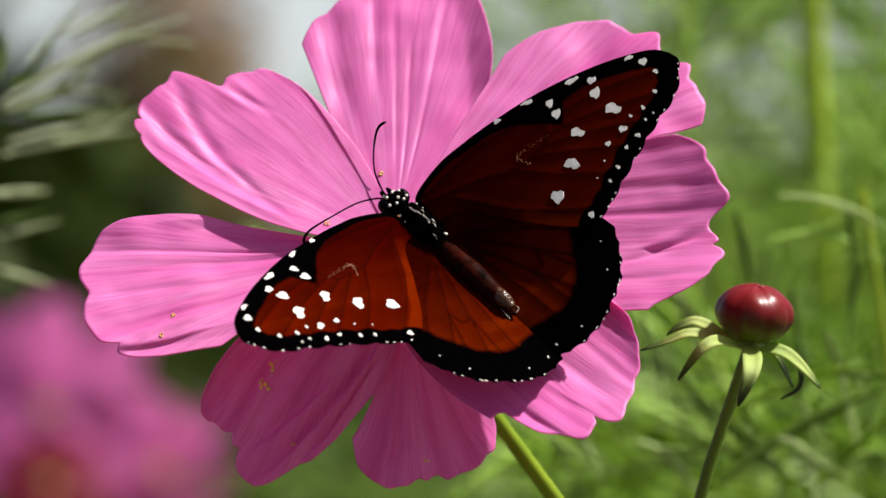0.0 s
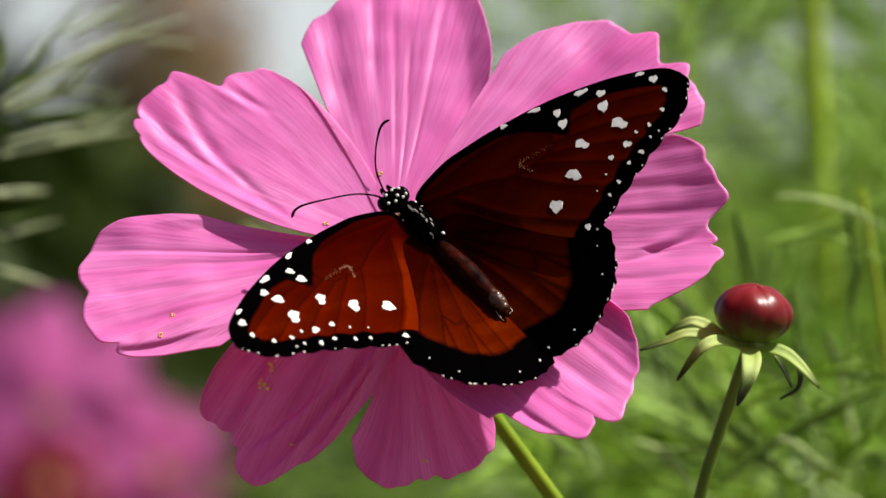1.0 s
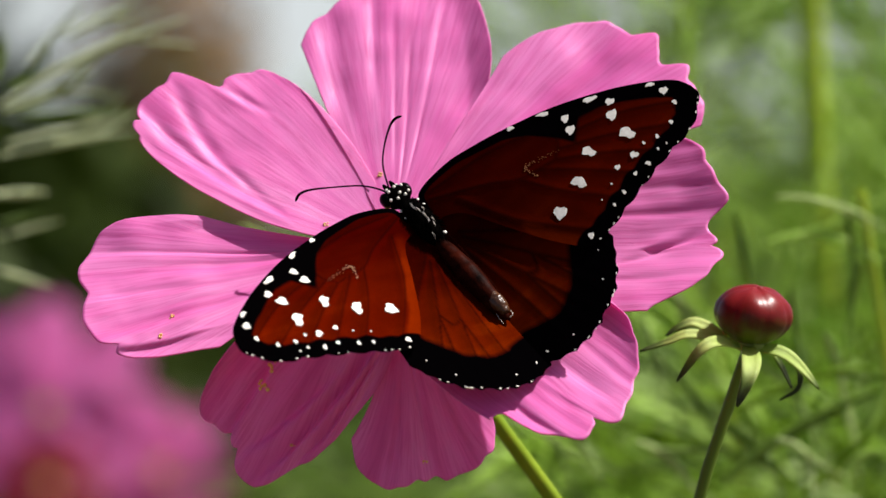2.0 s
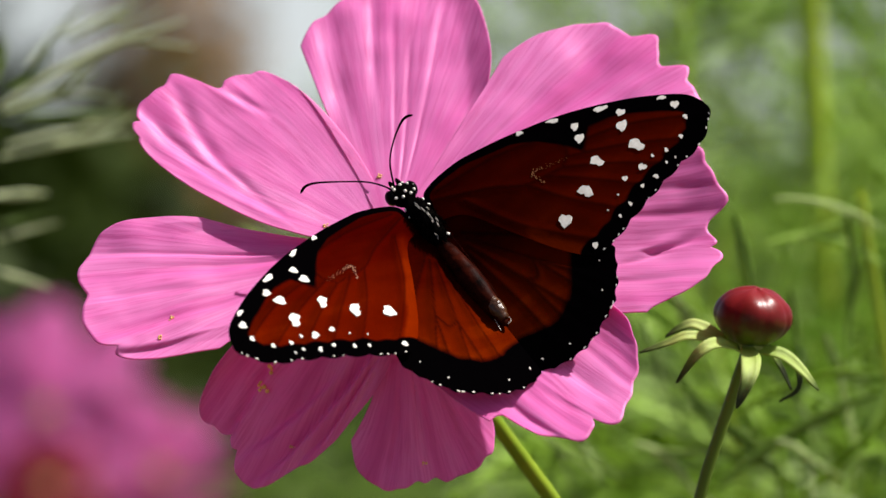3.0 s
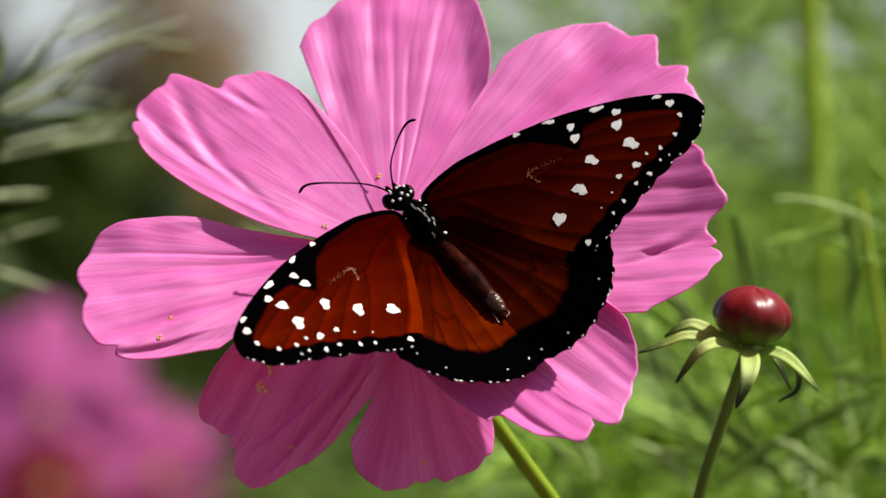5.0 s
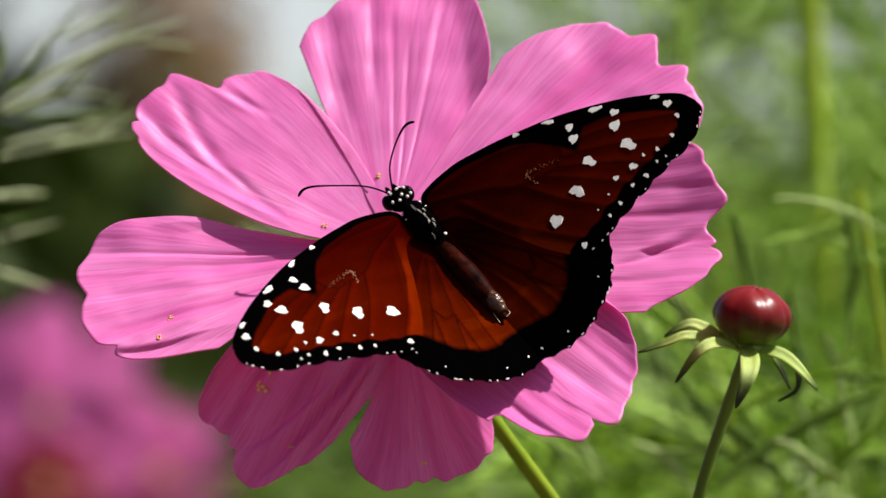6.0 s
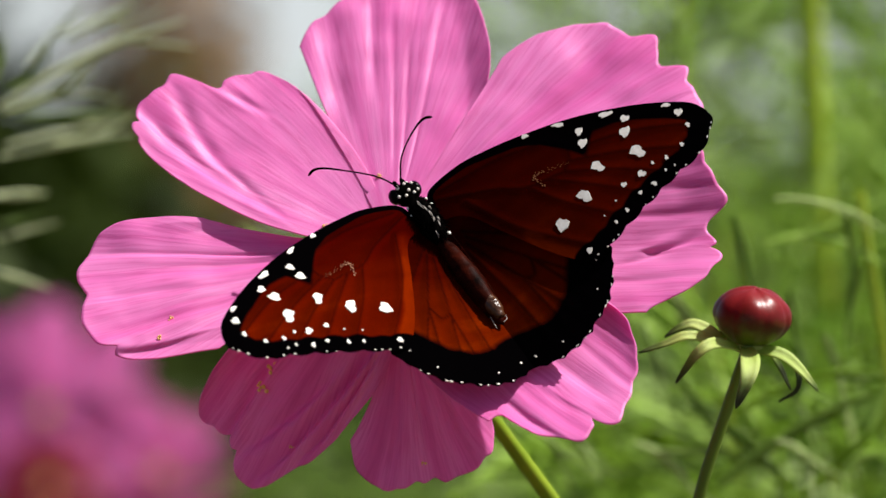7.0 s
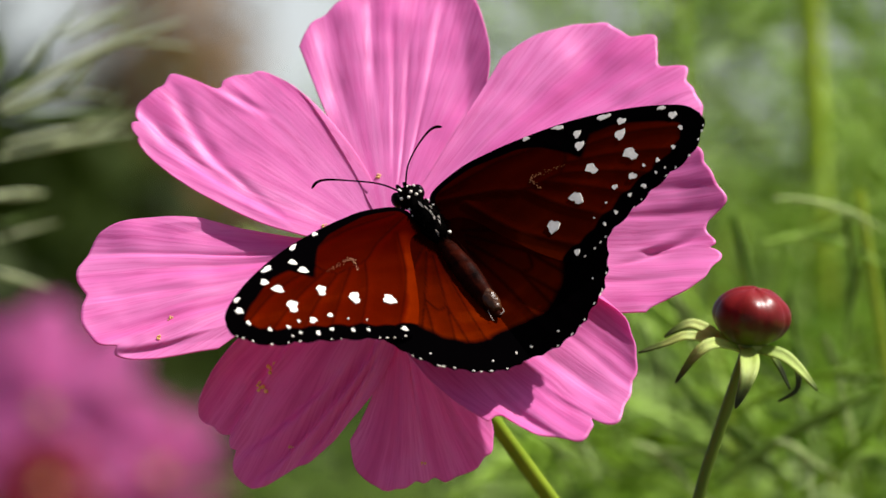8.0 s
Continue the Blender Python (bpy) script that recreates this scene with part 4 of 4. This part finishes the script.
        bmesh.ops.create_icosphere(bm, subdivisions=2, radius=0.24 * MM, matrix=Matrix.Translation((7.9 * MM + d.x * 1.78 * MM, d.y * 1.95 * MM, -0.2 * MM + d.z * 1.72 * MM)))
    part("white_dots", bm, WHITE, head, "white dots")
    for sgn in (-1, 1):
        for x, reach, fwd in ((5.0, 5.0, 3.4), (2.4, 6.0, -0.6), (0.6, 5.5, -4.0)):
            pts = spline([(x, sgn * 1.0, -1.2), (x + fwd * 0.4, sgn * reach * 0.7, -1.0), (x + fwd * 0.8, sgn * reach * 0.9, -3.6), (x + fwd, sgn * reach, -5.6)], 12)
            part("leg", tubes("leg", [(pts * MM, np.linspace(0.3, 0.12, 12) * MM)], 6), BLACK, ob)
    left_fore, left_hind = wings(ob, 1)
    right_fore, right_hind = wings(ob, -1)
    left = [(1.3, -0.9, -0.9), (0, 0, 0), (-2.6, 0.85, 0.3), (-6.5, 1.15, 0.7), (-9.7, 1.2, 0.8), (-11.2, 0.8, 0.7), (-11.9, -0.1, 0.6)]
    right = [(0.3, -1.2, -0.9), (0, 0, 0), (-0.25, 2.9, 0.3), (0.45, 5.7, 0.6), (1.6, 8.1, 0.8), (2.5, 9.0, 0.8), (3.4, 9.2, 0.7)]
    feelers = []
    for shape in (left, right):
        pts = spline(shape, 40)
        rad = np.interp(np.linspace(0, 1, 40), [0, 0.6, 0.85, 0.97, 1], [0.14, 0.115, 0.18, 0.22, 0.09])
        feelers.append(part("antenna", tubes("antenna", [(pts * MM, rad * MM)], 8), BLACK, ob, "thin black clubbed antenna"))
    return ob, left_fore, left_hind, right_fore, right_hind, *feelers


ground()
backdrop()
for x, y, h, w, seed in ((0.55, 4.6, 0.70, 0.9, 3), (1.5, 5.2, 0.9, 1.3, 4), (0.1, 5.6, 0.62, 0.9, 5), (2.8, 6, 2, 2, 6)):
    shrub(x, y, h, w, seed)
for x, y, h, w, seed in ((-1.3, 5.5, 0.9, 1.4, 1), (-3, 6, 2, 2, 7)):
    shrub(x, y, h, w, seed, leaf=SHADED_SHRUB, label="shrub in the distance with leaves coloured dark for shade")
shrub(-0.42, 3.1, 0.765, 0.66, 2, 13000, 0.05, SHADED_SHRUB, "dense shrub behind the bed with leaves coloured dark for shade")
shrub(-0.50, 7.5, 0.95, 1.1, 8, 130, 0.06, SHADED_SHRUB, "sparse dark shrub far behind the bed")
DRY = leaf_material("dry leaf", (0.12, 0.06, 0.015), (0.30, 0.17, 0.05), 0.2)
shrub(-0.41, 7.5, 0.97, 0.32, 9, 2400, 0.04, DRY, "dry brown shrub far behind the bed")
tall = [cosmos_plant(1.02, 11, material=MEDIUM), cosmos_plant(1.1, 12), cosmos_plant(0.95, 13, material=MEDIUM)]
low = [cosmos_plant(0.75, 14, 0.6, 0.11, 1.3), cosmos_plant(0.70, 15, 0.6, 0.12, 1.3), cosmos_plant(0.73, 16, 0.6, 0.11, 1.2)]
slender = [cosmos_plant(0.93, 18, 0.72, 0.085, 0.9, (0.7, 1.6), None, 0.7), cosmos_plant(0.98, 19, 0.72, 0.085, 0.9, (0.7, 1.6), None, 0.7)]
bare = [cosmos_plant(1.02, 20, 0.9, 0.10, 1.0, (0.3, 1.0), None, 3.8)]
arching = [cosmos_plant(0.735, 22, 0.86, 0.12, 1.4, (0.3, 1.0)), cosmos_plant(0.71, 23, 0.86, 0.12, 1.4, (0.2, 0.9), MEDIUM), cosmos_plant(0.72, 25, 0.86, 0.12, 1.3, (0.2, 0.9))]
beds = (
    (bare, [(0.0812, 0.44)]),
    (tall, [(0.11, 0.56), (0.165, 0.72), (0.15, 0.9), (0.2, 1.0), (0.065, 1.1), (0.15, 1.2), (0.24, 1.3), (0.08, 1.3), (0.17, 1.45), (0.02, 1.6), (0.25, 1.6), (0.11, 1.8), (0.2, 2.1), (0.06, 2.3), (0.09, 0.95), (0.06, 1.25), (0.10, 1.5), (0.045, 1.35)]),
    (low, [(0.095, 0.28), (0.069, 0.32), (0.121, 0.33), (0.063, 0.38), (0.089, 0.42), (0.142, 0.46), (0.052, 0.50), (0.063, 0.56), (0.115, 0.61), (0.167, 0.66), (0.052, 0.81), (0.031, 1.16), (0.079, 0.51), (0.105, 0.48), (0.146, 0.56), (0.073, 0.68)]),
    (arching, [(0.115, 0.28), (0.092, 0.34), (0.128, 0.33), (0.106, 0.42), (0.130, 0.41), (0.119, 0.36), (0.138, 0.43)]),
    (slender, [(0.08, 0.40), (0.14, 0.46), (0.045, 0.56), (0.16, 0.55), (0.105, 0.62), (0.06, 0.68), (0.12, 0.8)]),
)
rng = random.Random(9)
for plants, places in beds:
    for k, (x, y) in enumerate(places):
        m = pose(x, y, 0, 0, 0, rng.uniform(0, 360))
        if k < len(plants):
            plants[k].matrix_world = m
        else:
            copy_thing(plants[k % len(plants)], m)
leafy_branch(pose(-0.0782, 0.20, 0), [(-0.02, 0.02, 0), (-0.015, 0.01, 0.4), (-0.008, 0, 0.66), (-0.006, 0, 0.72), (-0.003, 0.0, 0.772)], "feathery pale green cosmos branch with long thin leaflets", SIDE_STRANDS, 35, 0.15)
leafy_branch(pose(0.058, 0.14, 0), [(0.02, 0.06, 0), (0.024, 0.04, 0.4), (0.022, 0.03, 0.62), (0.020, 0.02, 0.70), (0.012, 0.012, 0.755)], "arching bright green cosmos branch with thread leaflets", UPPER_STRANDS, 32, 0.25)
leafy_branch(pose(0.058, 0.14, 0), [(-0.02, 0.05, 0), (-0.022, 0.03, 0.4), (-0.016, 0.02, 0.6), (-0.006, 0.02, 0.66), (0.004, 0.012, 0.70)], "low green cosmos branch with arching thread leaflets", LOWER_STRANDS, 33, 0.25)
main_flower()
far_flower(-0.170, 1.606, 0.630, (77, 0, -2), 49, 21)
far_flower(-0.124, 1.66, 0.599, (84, 0, 14), 34, 22)
far_flower(-0.166, 1.57, 0.601, (62, 0, 8), 25, 23, CRIMSON, "crimson cosmos flower further back in the bed", 4.0)
flower_bud()
for k, (x, y) in enumerate(((-16.8, -22.5), (-17.8, -25.6), (-30.5, -13.2), (-32, -16.5), (-9.2, 3.0), (-1.6, 11.8), (5.0, -39.0), (-13.8, -36.0))):
    pollen_crumb(x, y, 1.0 if k < 2 else 0.42, k)
BODY, LEFT_FORE, LEFT_HIND, RIGHT_FORE, RIGHT_HIND, LEFT_FEELER, RIGHT_FEELER = butterfly()


def steady(side, m, rest, follow):
    """The hindwing's pose under a forewing's: raised less, hardly swept."""
    out = m.to_3x3() @ Vector((0, side, 0))
    fwd = m.to_3x3() @ Vector((1, 0, 0))
    up = fwd.cross(out * side)
    return wing_pose(side, rest + follow * (math.degrees(math.atan2(-up.y * side, up.z)) - rest), 0.0)


def back_slide(t):
    """How far (mm) a hindwing is drawn back under its forewing."""
    return float(np.interp(t, [0, 0.1, 0.3, 0.4, 0.5, 1.0, 1.2, 1.5, 3.0, 4.0, 4.5, 6.0, 6.5], [1.6, 1.0, 0.1, 1.3, 2.1, 1.8, 1.0, 1.4, 0.6, 0.6, 0.8, 0.3, 0.0]))


def motions():
    walk(BODY, [
    (0, pose(-0.00194, -0.00757, 0.75177, -34.00, -35.78, 141.68)),
    (0.5, pose(-0.00237, -0.00754, 0.75184, -32.84, -36.49, 138.95)),
    (1, pose(-0.00215, -0.00752, 0.75193, -34.16, -37.12, 139.16)),
    (1.5, pose(-0.00211, -0.00746, 0.75211, -36.51, -38.03, 140.44)),
    (3, pose(-0.00137, -0.00742, 0.75240, -35.92, -43.24, 139.53)),
    (3.5, pose(-0.00145, -0.00739, 0.75237, -35.68, -42.16, 138.06)),
    (4, pose(-0.00143, -0.00735, 0.75247, -34.49, -41.86, 137.22)),
    (4.5, pose(-0.00167, -0.00730, 0.75244, -33.36, -39.89, 136.22)),
    (6, pose(-0.00159, -0.00727, 0.75223, -33.44, -38.38, 136.14)),
    (6.5, pose(-0.00158, -0.00726, 0.75220, -31.70, -40.83, 135.00)),
    (7, pose(-0.00110, -0.00714, 0.75254, -30.46, -42.62, 134.08)),
    (7.5, pose(-0.00105, -0.00706, 0.75249, -29.31, -41.53, 132.69)),
    (8, pose(-0.00091, -0.00698, 0.75257, -25.94, -38.32, 127.77))
    ])
    left_rows = [
        (0, wing_pose(1, 19.7, 5.1)),
        (0.1, wing_pose(1, 21.3, 5.5)),
        (0.2, wing_pose(1, 22.1, 5.8)),
        (0.3, wing_pose(1, 22.2, 5.2)),
        (0.4, wing_pose(1, 20.4, 3.3)),
        (0.5, wing_pose(1, 19.0, 4.0)),
        (0.7, wing_pose(1, 19.8, 3.6)),
        (1, wing_pose(1, 19.4, 3.1)),
        (1.2, wing_pose(1, 21.7, 3.6)),
        (1.5, wing_pose(1, 21.2, 3.2)),
        (1.7, wing_pose(1, 21.4, 2.9)),
        (2.8, wing_pose(1, 19.3, 2.4)),
        (3, wing_pose(1, 20.1, 2.5)),
        (3.5, wing_pose(1, 20.7, 1.7)),
        (4, wing_pose(1, 19.8, 1.1)),
        (4.2, wing_pose(1, 21.4, 0.7)),
        (4.5, wing_pose(1, 19.4, 1.3)),
        (4.7, wing_pose(1, 18.8, 0.3)),
        (5.8, wing_pose(1, 18.7, -1.2)),
        (6, wing_pose(1, 17.3, -0.6)),
        (6.2, wing_pose(1, 17.5, -1.1)),
        (6.5, wing_pose(1, 16.9, 0.0)),
        (6.9, wing_pose(1, 16.8, 0.8)),
        (7, wing_pose(1, 16.7, 1.1)),
        (7.5, wing_pose(1, 15.5, 0.2)),
        (7.8, wing_pose(1, 15.1, -1.5)),
        (8, wing_pose(1, 17.5, -2.4)),
    ]
    right_rows = [
        (0, wing_pose(-1, 28.8, 3.9)),
        (0.1, wing_pose(-1, 35.2, 1.9)),
        (0.2, wing_pose(-1, 35.6, 1.8)),
        (0.3, wing_pose(-1, 40.4, 2.1)),
        (0.4, wing_pose(-1, 29.7, 3.1)),
        (0.5, wing_pose(-1, 29.1, 1.9)),
        (0.7, wing_pose(-1, 27.3, 2.0)),
        (0.9, wing_pose(-1, 25.1, 2.0)),
        (1, wing_pose(-1, 25.3, 1.5)),
        (1.1, wing_pose(-1, 28.9, 0.3)),
        (1.2, wing_pose(-1, 35.8, 1.5)),
        (1.3, wing_pose(-1, 26.5, 1.2)),
        (1.5, wing_pose(-1, 24.1, 1.5)),
        (1.7, wing_pose(-1, 22.3, 0.9)),
        (2.8, wing_pose(-1, 21.1, 0.6)),
        (3, wing_pose(-1, 19.9, 1.4)),
        (3.5, wing_pose(-1, 20.0, 0.5)),
        (4, wing_pose(-1, 20.2, 0.3)),
        (4.2, wing_pose(-1, 28.9, -2.3)),
        (4.4, wing_pose(-1, 28.1, -2.1)),
        (4.5, wing_pose(-1, 22.8, -1.4)),
        (4.7, wing_pose(-1, 19.9, -0.6)),
        (5.8, wing_pose(-1, 25.5, -3.2)),
        (6, wing_pose(-1, 24.3, -3.0)),
        (6.2, wing_pose(-1, 23.1, -2.1)),
        (6.5, wing_pose(-1, 22.0, -0.0)),
        (6.7, wing_pose(-1, 30.0, -2.3)),
        (6.9, wing_pose(-1, 24.1, -0.5)),
        (7, wing_pose(-1, 24.4, -0.7)),
        (7.5, wing_pose(-1, 25.1, -1.9)),
        (7.8, wing_pose(-1, 25.5, -2.8)),
        (8, wing_pose(-1, 29.7, -5.3)),
    ]
    walk(LEFT_FORE, left_rows)
    walk(LEFT_HIND, [(t, Matrix.Translation((-back_slide(t) * MM, 0, 0)) @ steady(1, m, 16.9, 0.25)) for t, m in left_rows])
    walk(RIGHT_FORE, right_rows)
    walk(RIGHT_HIND, [(t, Matrix.Translation((-0.4 * back_slide(t) * MM, 0, 0)) @ steady(-1, m, 22.0, 0.5)) for t, m in right_rows])
    walk(LEFT_FEELER, [
    (0, pose(0.00961, 0.00233, 0.00082, 34.9, -22.1, -103.4)),
    (0.5, pose(0.00943, 0.00256, 0.00100, 39.1, -12.2, -114.2)),
    (1, pose(0.00962, 0.00251, 0.00113, 38.4, -10.0, -115.4)),
    (1.5, pose(0.00963, 0.00202, 0.00122, 37.0, -6.5, -119.0)),
    (3, pose(0.00970, 0.00181, 0.00104, 34.2, -4.6, -120.4)),
    (3.5, pose(0.00962, 0.00186, 0.00132, 35.0, -4.1, -118.9)),
    (4, pose(0.00950, 0.00197, 0.00138, 35.9, -3.9, -119.2)),
    (4.5, pose(0.00934, 0.00175, 0.00176, 38.0, -1.1, -122.7)),
    (6, pose(0.00916, 0.00194, 0.00176, 39.0, -1.5, -122.0)),
    (6.5, pose(0.00936, 0.00182, 0.00185, 38.3, -1.2, -122.4)),
    (7, pose(0.00913, 0.00160, 0.00185, 37.7, 1.2, -125.5)),
    (7.5, pose(0.00883, 0.00164, 0.00203, 39.0, 1.1, -124.2)),
    (8, pose(0.00794, 0.00196, 0.00228, 43.1, 1.3, -119.9))
    ])
    walk(RIGHT_FEELER, [
    (0, pose(0.00948, 0.00103, 0.00147, 38.6, -13.4, -115.6)),
    (0.5, pose(0.00929, 0.00109, 0.00169, 39.0, -12.6, -113.5)),
    (1, pose(0.00930, 0.00107, 0.00165, 38.4, -10.0, -115.5)),
    (1.5, pose(0.00931, 0.00066, 0.00165, 36.9, -7.2, -118.1)),
    (3, pose(0.00953, 0.00061, 0.00145, 34.2, -4.7, -120.2)),
    (3.5, pose(0.00925, 0.00059, 0.00162, 35.2, -1.9, -122.0)),
    (4, pose(0.00923, 0.00073, 0.00173, 36.1, -1.8, -122.2)),
    (4.5, pose(0.00901, 0.00045, 0.00211, 38.1, -0.4, -123.5)),
    (6, pose(0.00874, 0.00069, 0.00204, 39.1, -0.5, -123.3)),
    (6.5, pose(0.00890, 0.00052, 0.00212, 38.3, -1.2, -122.4)),
    (7, pose(0.00901, 0.00041, 0.00228, 37.6, 1.7, -126.1)),
    (7.5, pose(0.00874, 0.00051, 0.00246, 38.9, 2.9, -126.4)),
    (8, pose(0.00764, 0.00068, 0.00260, 42.5, 7.7, -126.7))
    ])


motions()
